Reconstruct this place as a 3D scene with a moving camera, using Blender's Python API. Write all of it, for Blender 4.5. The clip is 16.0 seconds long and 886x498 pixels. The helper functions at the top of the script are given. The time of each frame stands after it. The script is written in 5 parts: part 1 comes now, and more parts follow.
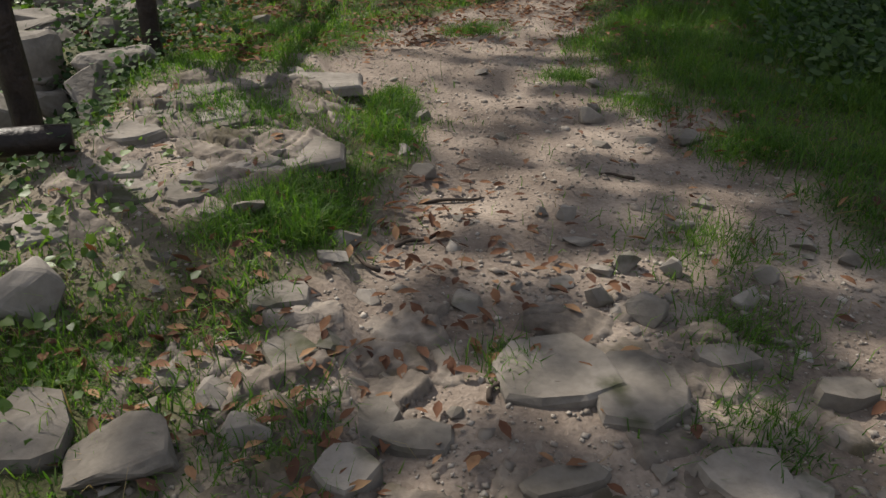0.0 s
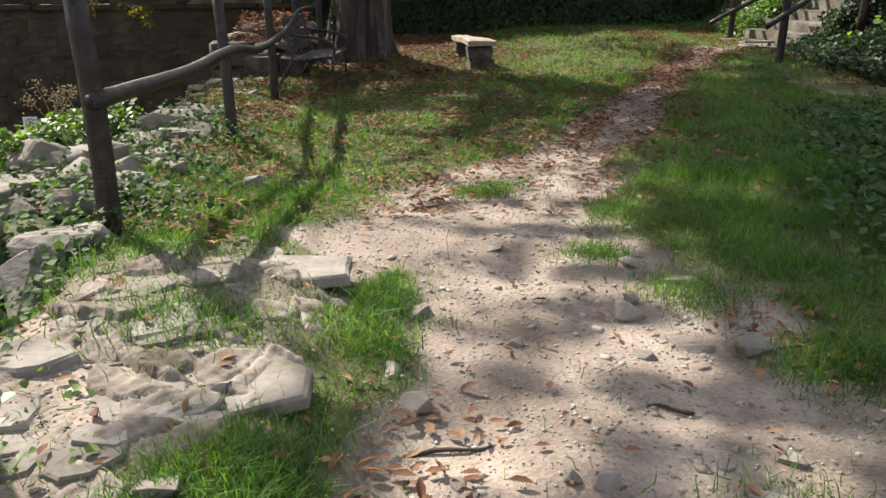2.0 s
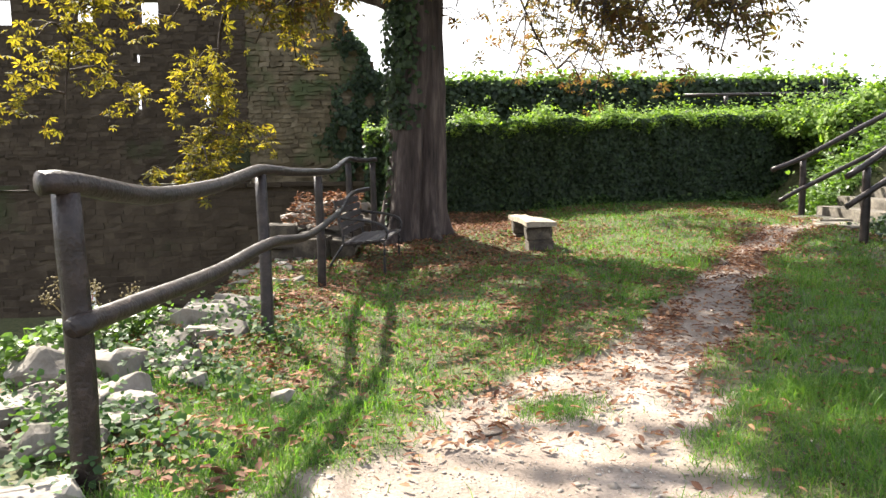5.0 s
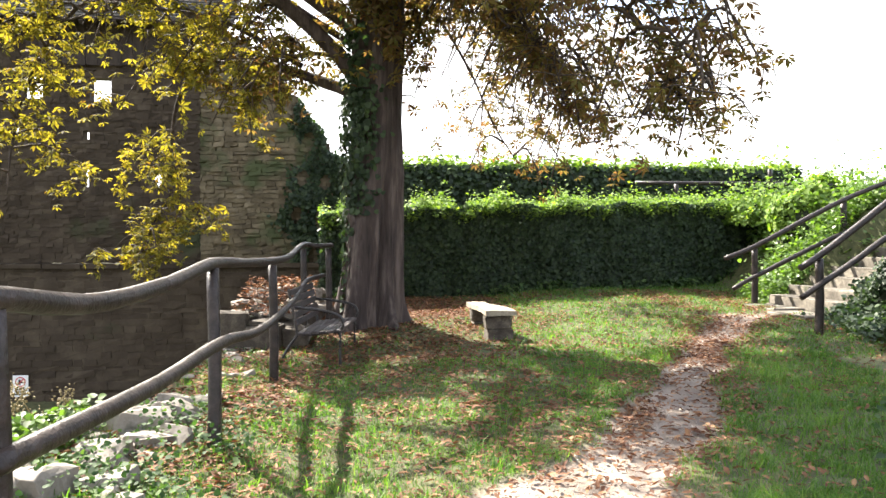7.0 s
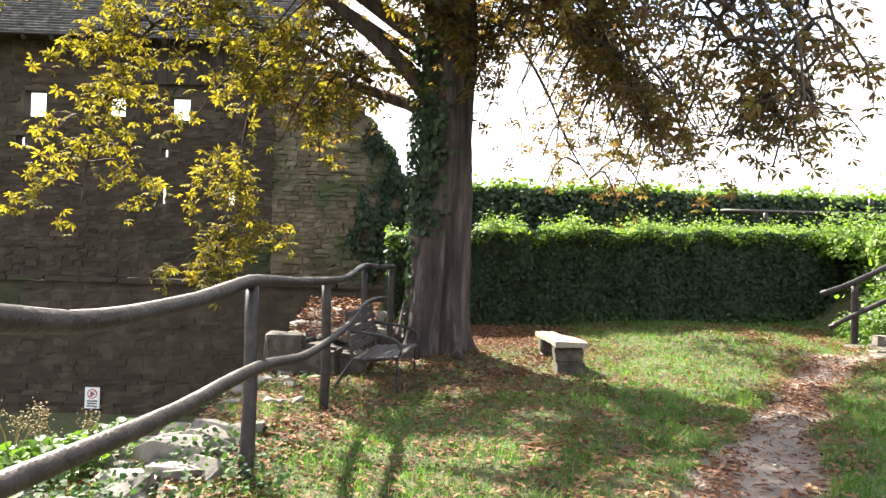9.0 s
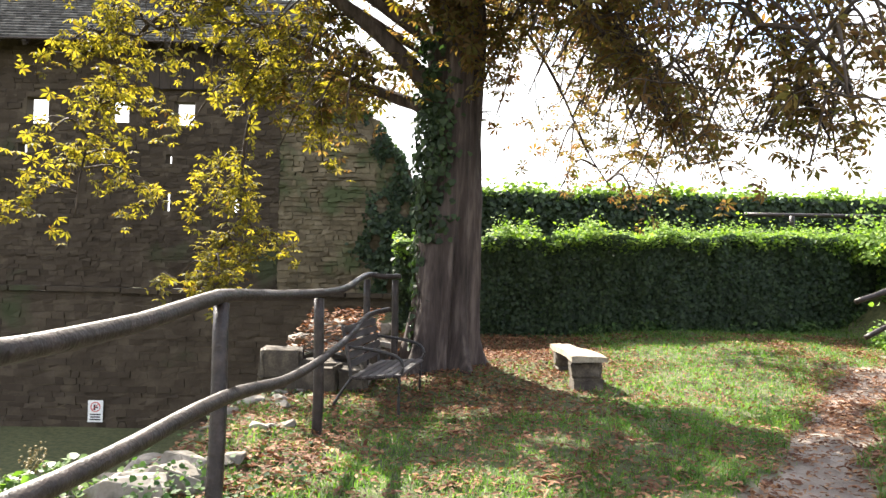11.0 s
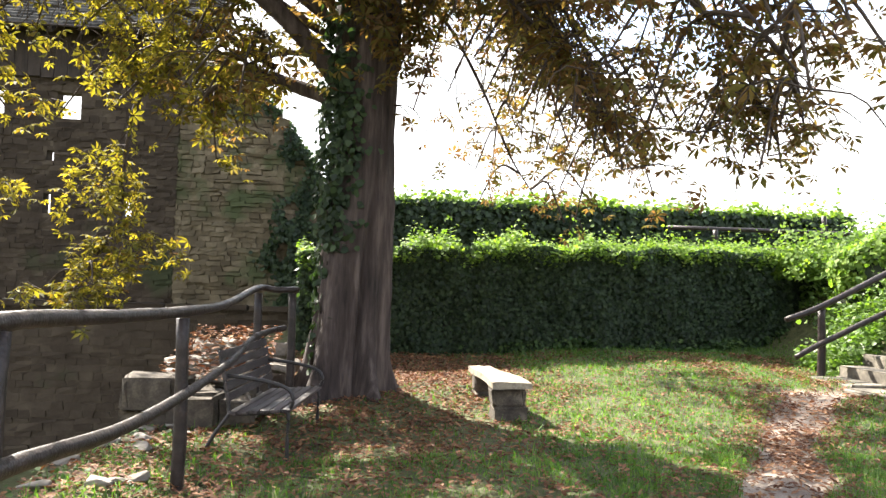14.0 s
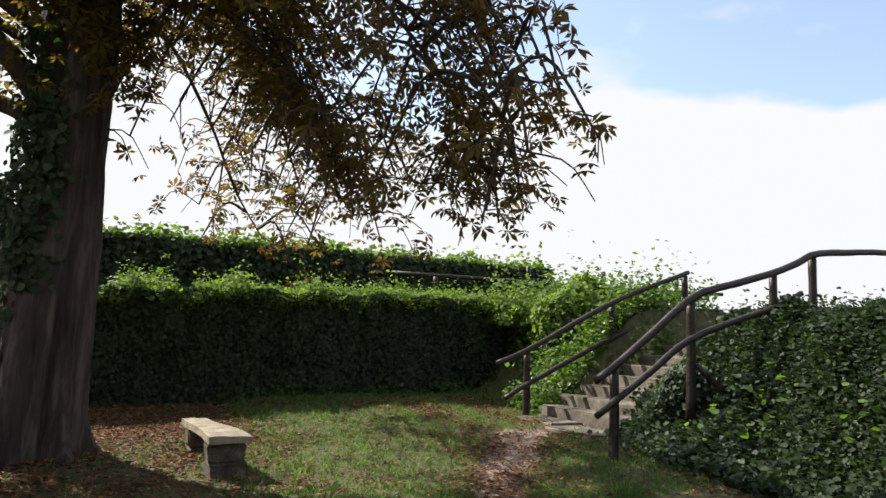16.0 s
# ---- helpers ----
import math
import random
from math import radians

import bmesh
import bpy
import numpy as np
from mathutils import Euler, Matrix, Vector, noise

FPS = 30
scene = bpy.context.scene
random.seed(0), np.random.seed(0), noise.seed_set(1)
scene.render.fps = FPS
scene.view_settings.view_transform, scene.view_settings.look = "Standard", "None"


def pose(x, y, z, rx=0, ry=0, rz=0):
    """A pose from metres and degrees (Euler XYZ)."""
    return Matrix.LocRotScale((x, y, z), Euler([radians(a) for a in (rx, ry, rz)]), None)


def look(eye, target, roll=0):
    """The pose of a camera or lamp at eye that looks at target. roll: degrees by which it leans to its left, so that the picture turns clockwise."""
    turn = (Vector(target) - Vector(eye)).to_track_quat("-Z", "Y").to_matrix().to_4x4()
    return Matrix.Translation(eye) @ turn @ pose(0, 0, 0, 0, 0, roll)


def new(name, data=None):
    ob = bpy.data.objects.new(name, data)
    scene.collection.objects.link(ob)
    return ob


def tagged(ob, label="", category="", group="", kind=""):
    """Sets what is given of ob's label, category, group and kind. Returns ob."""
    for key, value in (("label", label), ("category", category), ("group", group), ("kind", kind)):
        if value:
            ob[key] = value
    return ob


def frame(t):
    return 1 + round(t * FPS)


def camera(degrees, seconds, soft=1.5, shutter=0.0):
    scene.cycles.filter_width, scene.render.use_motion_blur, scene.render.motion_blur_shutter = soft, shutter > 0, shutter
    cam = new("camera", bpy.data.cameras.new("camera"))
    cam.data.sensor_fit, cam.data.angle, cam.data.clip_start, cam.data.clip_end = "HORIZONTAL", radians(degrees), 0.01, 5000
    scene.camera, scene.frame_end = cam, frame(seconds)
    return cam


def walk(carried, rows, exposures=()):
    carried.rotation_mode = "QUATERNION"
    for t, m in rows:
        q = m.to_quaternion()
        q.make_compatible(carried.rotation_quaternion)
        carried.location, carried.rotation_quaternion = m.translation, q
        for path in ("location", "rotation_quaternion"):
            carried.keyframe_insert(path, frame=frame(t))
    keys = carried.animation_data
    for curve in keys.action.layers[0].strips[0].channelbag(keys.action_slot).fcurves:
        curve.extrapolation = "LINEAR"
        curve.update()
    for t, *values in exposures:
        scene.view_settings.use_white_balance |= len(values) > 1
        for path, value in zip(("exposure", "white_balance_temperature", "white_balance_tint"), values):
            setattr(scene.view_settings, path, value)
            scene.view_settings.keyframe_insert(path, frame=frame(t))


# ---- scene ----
cam = camera(60.7, 16.0)
PATH = [
    (0, (-0.122, 0.01, 1.411), (0.169, 1.739, 0.449), 0.2),
    (0.5, (-0.107, 0.23, 1.407), (0.2, 2.03, 0.592), -0.2),
    (1, (0.004, 0.463, 1.421), (0.289, 2.333, 0.772), -0.2),
    (1.5, (0.053, 0.645, 1.414), (0.313, 2.52, 0.767), -0.5),
    (2, (0.104, 0.867, 1.435), (0.359, 2.738, 0.777), -0.3),
    (2.5, (0.169, 1.042, 1.462), (0.429, 2.921, 0.828), -0.2),
    (3, (0.228, 1.186, 1.466), (0.469, 3.086, 0.887), 0.3),
    (3.5, (0.226, 1.331, 1.481), (0.409, 3.256, 0.971), 0.1),
    (4, (0.189, 1.544, 1.503), (0.31, 3.504, 1.124), -0.9),
    (4.2, (0.168, 1.604, 1.497), (0.272, 3.574, 1.163), -1.1),
    (6.3, (0.183, 1.899, 1.656), (0.404, 3.883, 1.524), 0.3),
    (6.5, (0.152, 1.935, 1.667), (0.387, 3.919, 1.565), 0.3),
    (7, (0.103, 2.033, 1.668), (0.362, 4.016, 1.641), 0.0),
    (7.5, (0.119, 2.151, 1.644), (0.357, 4.137, 1.618), 0.2),
    (8, (0.224, 2.323, 1.662), (0.37, 4.318, 1.63), 1.0),
    (8.5, (0.261, 2.444, 1.654), (0.351, 4.442, 1.651), 1.8),
    (9, (0.271, 2.63, 1.641), (0.333, 4.629, 1.679), 1.6),
    (9.2, (0.299, 2.665, 1.649), (0.351, 4.664, 1.699), 1.4),
    (11.5, (0.436, 3.562, 1.676), (0.454, 5.561, 1.73), 1.3),
    (12, (0.489, 3.778, 1.648), (0.526, 5.777, 1.69), 0.8),
    (12.5, (0.525, 3.989, 1.669), (0.559, 5.988, 1.705), 1.5),
    (13, (0.52, 4.221, 1.699), (0.563, 6.22, 1.751), 1.6),
    (13.5, (0.513, 4.392, 1.709), (0.638, 6.387, 1.78), 0.8),
    (14, (0.592, 4.557, 1.706), (0.821, 6.542, 1.795), 1.8),
    (14.5, (0.61, 4.662, 1.738), (0.976, 6.625, 1.858), 2.6),
    (15, (0.592, 4.734, 1.762), (1.178, 6.64, 1.921), 1.5),
    (15.5, (0.627, 4.712, 1.795), (1.372, 6.558, 1.984), 1.5),
    (16, (0.611, 4.798, 1.763), (1.518, 6.567, 1.984), 2.1),
]
EXPOSURES = [(0.0, 0.22), (1.0, 0.95), (2.5, 1.35), (4.0, 1.8), (6.5, 2.6), (13.5, 2.6), (15.0, 1.95), (16.0, 0.95)]
walk(cam, [(t, look(eye, target, roll)) for t, eye, target, roll in PATH], EXPOSURES)

# ---- world and sun ----
SUN_TO = Vector((-0.60, 0.85, 1.0)).normalized()
world = bpy.data.worlds.new("sky")
scene.world = world
world.use_nodes = True
wn, wl = world.node_tree.nodes, world.node_tree.links
wn.clear()
w_out, w_bg = wn.new("ShaderNodeOutputWorld"), wn.new("ShaderNodeBackground")
w_sky = wn.new("ShaderNodeTexSky")
w_sky.sky_type, w_sky.sun_disc = "NISHITA", False
w_sky.sun_elevation = math.asin(SUN_TO.z)
w_sky.sun_rotation = math.atan2(SUN_TO.x, SUN_TO.y)
w_sky.dust_density = 2.0
w_co, w_no, w_ramp, w_mix = wn.new("ShaderNodeTexCoord"), wn.new("ShaderNodeTexNoise"), wn.new("ShaderNodeValToRGB"), wn.new("ShaderNodeMix")
w_map = wn.new("ShaderNodeMapping")
w_map.inputs["Scale"].default_value = (1.6, 1.6, 3.6)
w_map.inputs["Location"].default_value = (0.3, 0.15, 0.0)
w_no.inputs["Scale"].default_value, w_no.inputs["Detail"].default_value = 1.5, 5.0
w_ramp.color_ramp.elements[0].position, w_ramp.color_ramp.elements[1].position = 0.44, 0.56
w_ramp.color_ramp.elements[0].color = (0.12, 0.12, 0.12, 1)
w_mix.data_type = "RGBA"
w_mix.inputs["B"].default_value = (6.2, 6.25, 6.35, 1)
wl.new(w_co.outputs["Generated"], w_map.inputs["Vector"])
wl.new(w_map.outputs["Vector"], w_no.inputs["Vector"])
wl.new(w_no.outputs["Fac"], w_ramp.inputs["Fac"])
w_sep, w_low, w_max = wn.new("ShaderNodeSeparateXYZ"), wn.new("ShaderNodeMapRange"), wn.new("ShaderNodeMath")
wl.new(w_co.outputs["Generated"], w_sep.inputs["Vector"])
w_edge = wn.new("ShaderNodeMath")
w_edge.operation = "MULTIPLY_ADD"
wl.new(w_no.outputs["Fac"], w_edge.inputs[0])
w_edge.inputs[1].default_value = -0.5
wl.new(w_sep.outputs["Z"], w_edge.inputs[2])
wl.new(w_edge.outputs["Value"], w_low.inputs["Value"])
w_low.inputs["From Min"].default_value, w_low.inputs["From Max"].default_value = 0.095, 0.055
w_max.operation = "MAXIMUM"
wl.new(w_ramp.outputs["Color"], w_max.inputs[0])
wl.new(w_low.outputs["Result"], w_max.inputs[1])
wl.new(w_max.outputs["Value"], w_mix.inputs["Factor"])
w_gain = wn.new("ShaderNodeVectorMath")
w_gain.operation = "SCALE"
w_gain.inputs["Scale"].default_value = 1.8
wl.new(w_sky.outputs["Color"], w_gain.inputs[0])
wl.new(w_gain.outputs["Vector"], w_mix.inputs["A"])
wl.new(w_mix.outputs["Result"], w_bg.inputs["Color"])
w_bg.inputs["Strength"].default_value = 0.08
wl.new(w_bg.outputs["Background"], w_out.inputs["Surface"])
sun_data = bpy.data.lights.new("sun", "SUN")
sun_data.energy, sun_data.angle, sun_data.color = 5.6, radians(0.55), (1.0, 0.93, 0.82)
sun = new("sun", sun_data)
sun.matrix_world = look((0, 0, 0), -SUN_TO)


# ---- materials ----
def material(name, colours, scale=8.0, rough=0.85, bump=0.3, detail=6.0, stretch=(1, 1, 1), island=0.0, objects=0.0, fine=0.0, through_light=None, metallic=0.0, spots=None):
    """A procedural surface: a ramp of colours over two scales of noise, with relief; island/objects vary whole pieces."""
    m = bpy.data.materials.new(name)
    m.use_nodes = True
    nt = m.node_tree
    nd, lk = nt.nodes, nt.links
    b = nd["Principled BSDF"]
    b.inputs["Roughness"].default_value, b.inputs["Metallic"].default_value = rough, metallic
    b.inputs["Specular IOR Level"].default_value = 0.3
    co, mp = nd.new("ShaderNodeTexCoord"), nd.new("ShaderNodeMapping")
    mp.inputs["Scale"].default_value = stretch
    geo = nd.new("ShaderNodeNewGeometry")
    lk.new(geo.outputs["Position"], mp.inputs["Vector"])
    n1, n2 = nd.new("ShaderNodeTexNoise"), nd.new("ShaderNodeTexNoise")
    n1.inputs["Scale"].default_value, n1.inputs["Detail"].default_value = scale, detail
    n2.inputs["Scale"].default_value, n2.inputs["Detail"].default_value = (fine or scale * 7), 9.0
    lk.new(mp.outputs["Vector"], n1.inputs["Vector"])
    lk.new(mp.outputs["Vector"], n2.inputs["Vector"])
    add = nd.new("ShaderNodeMath")
    add.operation = "MULTIPLY_ADD"
    lk.new(n2.outputs["Fac"], add.inputs[0])
    add.inputs[1].default_value = 0.45
    lk.new(n1.outputs["Fac"], add.inputs[2])
    last = add
    for amount, socket in ((island, geo.outputs["Random Per Island"]), (objects, None)):
        if not amount:
            continue
        if socket is None:
            socket = nd.new("ShaderNodeObjectInfo").outputs["Random"]
        more = nd.new("ShaderNodeMath")
        more.operation = "MULTIPLY_ADD"
        lk.new(socket, more.inputs[0])
        more.inputs[1].default_value = amount
        lk.new(last.outputs[0], more.inputs[2])
        last = more
    span = nd.new("ShaderNodeMapRange")
    lk.new(last.outputs[0], span.inputs["Value"])
    tot = island + objects
    span.inputs["From Min"].default_value, span.inputs["From Max"].default_value = 0.48 + 0.08 * tot, 0.98 + 0.92 * tot
    ramp = nd.new("ShaderNodeValToRGB")
    els = ramp.color_ramp.elements
    while len(els) < len(colours):
        els.new(0.5)
    for i, c in enumerate(colours):
        els[i].position, els[i].color = i / (len(colours) - 1), (*c, 1)
    lk.new(span.outputs["Result"], ramp.inputs["Fac"])
    colour = ramp.outputs["Color"]
    if spots:
        n3, r3, mx = nd.new("ShaderNodeTexNoise"), nd.new("ShaderNodeValToRGB"), nd.new("ShaderNodeMix")
        n3.inputs["Scale"].default_value, n3.inputs["Detail"].default_value = spots[1], 5.0
        lk.new(geo.outputs["Position"], n3.inputs["Vector"])
        r3.color_ramp.elements[0].position, r3.color_ramp.elements[1].position = spots[2], spots[2] + 0.1
        lk.new(n3.outputs["Fac"], r3.inputs["Fac"])
        mx.data_type = "RGBA"
        lk.new(r3.outputs["Color"], mx.inputs["Factor"])
        lk.new(colour, mx.inputs["A"])
        mx.inputs["B"].default_value = (*spots[0], 1)
        colour = mx.outputs["Result"]
    lk.new(colour, b.inputs["Base Color"])
    if bump:
        bp = nd.new("ShaderNodeBump")
        bp.inputs["Strength"].default_value, bp.inputs["Distance"].default_value = bump, 0.02
        lk.new(add.outputs[0], bp.inputs["Height"])
        lk.new(bp.outputs["Normal"], b.inputs["Normal"])
    if through_light:
        tr, ms, hue = nd.new("ShaderNodeBsdfTranslucent"), nd.new("ShaderNodeMixShader"), nd.new("ShaderNodeMix")
        hue.data_type, hue.blend_type = "RGBA", "MULTIPLY"
        hue.inputs["Factor"].default_value = 1.0
        lk.new(colour, hue.inputs["A"])
        hue.inputs["B"].default_value = (*through_light[1], 1)
        lk.new(hue.outputs["Result"], tr.inputs["Color"])
        ms.inputs["Fac"].default_value = through_light[0]
        lk.new(b.outputs["BSDF"], ms.inputs[1])
        lk.new(tr.outputs["BSDF"], ms.inputs[2])
        lk.new(ms.outputs["Shader"], nd["Material Output"].inputs["Surface"])
    return m


M_STONE = material("grey_limestone", [(0.08, 0.069, 0.056), (0.165, 0.145, 0.123), (0.27, 0.242, 0.21)], 5, 0.9, 0.6, objects=0.35, island=0.0, spots=((0.055, 0.055, 0.03), 3.5, 0.6))
M_BEDROCK = material("weathered_bedrock", [(0.065, 0.052, 0.041), (0.145, 0.12, 0.098), (0.27, 0.23, 0.19)], 3.2, 0.92, 1.0, fine=30, spots=((0.075, 0.062, 0.04), 4.5, 0.57))
M_PEBBLE = material("pale_pebbles", [(0.14, 0.115, 0.092), (0.23, 0.198, 0.165), (0.40, 0.365, 0.32)], 6, 0.9, 0.3, island=0.6)
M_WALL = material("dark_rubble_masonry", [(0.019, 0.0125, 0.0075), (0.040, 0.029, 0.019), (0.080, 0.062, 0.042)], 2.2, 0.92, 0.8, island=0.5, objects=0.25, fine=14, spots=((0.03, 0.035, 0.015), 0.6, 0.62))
M_WALLP = material("pale_rubble_masonry", [(0.045, 0.034, 0.020), (0.095, 0.075, 0.046), (0.17, 0.138, 0.09)], 2.2, 0.92, 0.8, island=0.3, fine=14, spots=((0.05, 0.06, 0.025), 0.9, 0.58))
M_MORTAR = material("old_mortar", [(0.034, 0.027, 0.02), (0.085, 0.069, 0.052)], 4, 0.95, 0.8, fine=14)
M_LOG = material("brown_stained_log", [(0.008, 0.005, 0.0045), (0.018, 0.012, 0.010), (0.040, 0.028, 0.024)], 11, 0.46, 0.6, stretch=(1, 1, 1), fine=60)
M_BARK = material("chestnut_bark", [(0.014, 0.010, 0.009), (0.044, 0.032, 0.028), (0.10, 0.078, 0.068)], 8, 0.92, 1.0, stretch=(1, 1, 0.13), fine=34)
M_TWIG = material("dark_twig_bark", [(0.03, 0.022, 0.016), (0.07, 0.052, 0.04)], 10, 0.9, 0.3)
# dark ivy green, lowered further to carry the shade of the hedge fronts
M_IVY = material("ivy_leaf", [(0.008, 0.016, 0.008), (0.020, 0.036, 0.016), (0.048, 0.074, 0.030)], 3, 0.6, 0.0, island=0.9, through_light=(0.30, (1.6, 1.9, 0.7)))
M_IVY_LOW = material("ground_ivy_leaf", [(0.014, 0.032, 0.010), (0.034, 0.068, 0.02), (0.08, 0.12, 0.035)], 3, 0.75, 0.0, island=0.9, through_light=(0.3, (1.5, 1.8, 0.7)))
# lit counterpart of the ivy leaf: sunshine on tops is in the colour
M_LEAF_SUNLIT = material("sunlit_tone_leaf", [(0.05, 0.09, 0.014), (0.11, 0.18, 0.03), (0.22, 0.29, 0.06)], 3, 0.7, 0.0, island=0.9, through_light=(0.40, (1.6, 1.8, 0.6)))
# stems, with the shade between leaves painted in as near-black
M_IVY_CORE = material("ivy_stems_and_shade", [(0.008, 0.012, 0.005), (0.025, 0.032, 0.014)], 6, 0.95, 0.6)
M_GRASS = material("grass_blade", [(0.024, 0.056, 0.012), (0.062, 0.126, 0.022), (0.145, 0.212, 0.044)], 1.3, 0.55, 0.0, island=0.7, through_light=(0.45, (1.5, 1.8, 0.6)))
M_STRAW = material("dry_grass_blade", [(0.14, 0.11, 0.045), (0.28, 0.22, 0.11)], 2, 0.6, 0.0, island=0.7, through_light=(0.3, (1.3, 1.2, 0.8)))
M_WEED = material("weed_leaf", [(0.04, 0.072, 0.016), (0.085, 0.14, 0.035), (0.16, 0.22, 0.065)], 3, 0.45, 0.0, island=0.8, through_light=(0.4, (1.5, 1.8, 0.5)))
M_CROWN = material("autumn_chestnut_leaf", [(0.055, 0.033, 0.022), (0.11, 0.065, 0.034), (0.12, 0.09, 0.036), (0.095, 0.10, 0.032), (0.18, 0.14, 0.045)], 0.55, 0.8, 0.0, island=0.55, fine=2.0, through_light=(0.58, (1.4, 1.15, 0.6)))
M_YELLOW = material("yellowing_chestnut_leaf", [(0.10, 0.055, 0.018), (0.082, 0.086, 0.02), (0.155, 0.142, 0.028), (0.28, 0.238, 0.05)], 0.8, 0.8, 0.0, island=0.6, through_light=(0.50, (1.68, 1.48, 0.45)))
M_LITTER = material("fallen_chestnut_leaf", [(0.045, 0.020, 0.012), (0.105, 0.047, 0.026), (0.175, 0.088, 0.045), (0.30, 0.185, 0.098)], 4, 0.85, 0.2, island=0.8, through_light=(0.15, (1.3, 0.9, 0.6)))
M_STEP = material("weathered_concrete_step", [(0.045, 0.039, 0.03), (0.10, 0.087, 0.069), (0.18, 0.16, 0.127)], 3, 0.9, 0.5, spots=((0.03, 0.035, 0.014), 2.2, 0.6))
M_SLAB = material("sandstone_bench", [(0.10, 0.083, 0.062), (0.21, 0.178, 0.132), (0.34, 0.295, 0.22)], 6, 0.9, 0.5, objects=0.1)
# stone darkened so the colour carries the backlit shade of the seat supports
M_BLOCK = material("shade_darkened_block", [(0.026, 0.021, 0.017), (0.06, 0.049, 0.037), (0.12, 0.10, 0.077)], 6, 0.92, 0.6)
M_SLAT = material("grey_weathered_slat", [(0.014, 0.010, 0.010), (0.034, 0.026, 0.025), (0.075, 0.062, 0.060)], 12, 0.5, 0.3, stretch=(1, 0.15, 1))
M_IRON = material("black_painted_iron", [(0.012, 0.011, 0.011), (0.03, 0.026, 0.025)], 20, 0.45, 0.15)
M_ROOF = material("pale_wooden_shingle", [(0.022, 0.021, 0.020), (0.055, 0.053, 0.049), (0.11, 0.106, 0.10)], 5, 0.9, 0.3, island=0.5)
M_ROOF.node_tree.nodes["Principled BSDF"].inputs["Specular IOR Level"].default_value = 0.0
M_TIMBER = material("dark_gallery_timber", [(0.018, 0.013, 0.010), (0.045, 0.033, 0.025)], 7, 0.8, 0.4, stretch=(1, 1, 0.2))
M_SIGN = material("white_sign_enamel", [(0.62, 0.62, 0.60), (0.75, 0.75, 0.73)], 12, 0.4, 0.0)
M_RED = material("sign_red", [(0.45, 0.03, 0.03), (0.5, 0.04, 0.04)], 12, 0.4, 0.0)
M_INK = material("sign_black", [(0.02, 0.02, 0.02), (0.03, 0.03, 0.03)], 12, 0.4, 0.0)


def ground_material():
    """Bare earth, gravel and turf soil, by the share of each that the sheet carries."""
    m = material("earth_and_turf", [(0.092, 0.070, 0.055), (0.180, 0.143, 0.115), (0.30, 0.248, 0.202)], 2.0, 0.95, 1.0, fine=55)
    nd, lk = m.node_tree.nodes, m.node_tree.links
    b = nd["Principled BSDF"]
    old = b.inputs["Base Color"].links[0].from_socket
    at, mx, rp, nz = nd.new("ShaderNodeAttribute"), nd.new("ShaderNodeMix"), nd.new("ShaderNodeValToRGB"), nd.new("ShaderNodeTexNoise")
    at.attribute_name = "turf"
    nz.inputs["Scale"].default_value, nz.inputs["Detail"].default_value = 9.0, 6.0
    lk.new(nd.new("ShaderNodeNewGeometry").outputs["Position"], nz.inputs["Vector"])
    rp.color_ramp.elements[0].color, rp.color_ramp.elements[1].color = (0.03, 0.035, 0.012, 1), (0.085, 0.085, 0.035, 1)
    rp.color_ramp.elements[0].position, rp.color_ramp.elements[1].position = 0.3, 0.7
    lk.new(nz.outputs["Fac"], rp.inputs["Fac"])
    mx.data_type = "RGBA"
    lk.new(at.outputs["Fac"], mx.inputs["Factor"])
    lk.new(old, mx.inputs["A"])
    lk.new(rp.outputs["Color"], mx.inputs["B"])
    lk.new(mx.outputs["Result"], b.inputs["Base Color"])
    return m


M_GROUND = ground_material()
rng = np.random.default_rng(7)


# ---- mesh helpers ----
def mesh_of(name, verts, faces, mat, smooth=False):
    me = bpy.data.meshes.new(name)
    verts = np.asarray(verts, dtype=np.float32).reshape(-1, 3)
    if isinstance(faces, np.ndarray):
        k = faces.shape[1]
        me.vertices.add(len(verts))
        me.vertices.foreach_set("co", verts.ravel())
        me.loops.add(faces.size)
        me.loops.foreach_set("vertex_index", faces.astype(np.int32).ravel())
        me.polygons.add(len(faces))
        me.polygons.foreach_set("loop_start", np.arange(0, faces.size, k, dtype=np.int32))
        me.update(calc_edges=True)
    else:
        me.from_pydata([tuple(v) for v in verts], [], faces)
        me.update()
    if smooth:
        me.polygons.foreach_set("use_smooth", np.ones(len(me.polygons), dtype=bool))
    if mat:
        me.materials.append(mat)
    return me


def part(name, me, parent, label=""):
    ob = new(name, me)
    ob.parent = parent
    if label:
        ob["label"] = label
    return ob


def bm_mesh(name, bm, mat, smooth=False):
    me = bpy.data.meshes.new(name)
    bmesh.ops.recalc_face_normals(bm, faces=bm.faces[:])
    bm.to_mesh(me)
    bm.free()
    me.materials.append(mat)
    if smooth:
        for p in me.polygons:
            p.use_smooth = True
    return me


def curve_points(pts, n):
    """n points along a smooth line through pts."""
    p = np.array(pts, float)
    p = np.vstack([2 * p[0] - p[1], p, 2 * p[-1] - p[-2]])
    out = []
    for u in np.linspace(0, len(p) - 3 - 1e-6, n):
        i, f = int(u), u - int(u)
        a, b, c, d = p[i], p[i + 1], p[i + 2], p[i + 3]
        out.append(0.5 * (2 * b + (c - a) * f + (2 * a - 5 * b + 4 * c - d) * f * f + (3 * b - a - 3 * c + d) * f ** 3))
    return np.array(out)


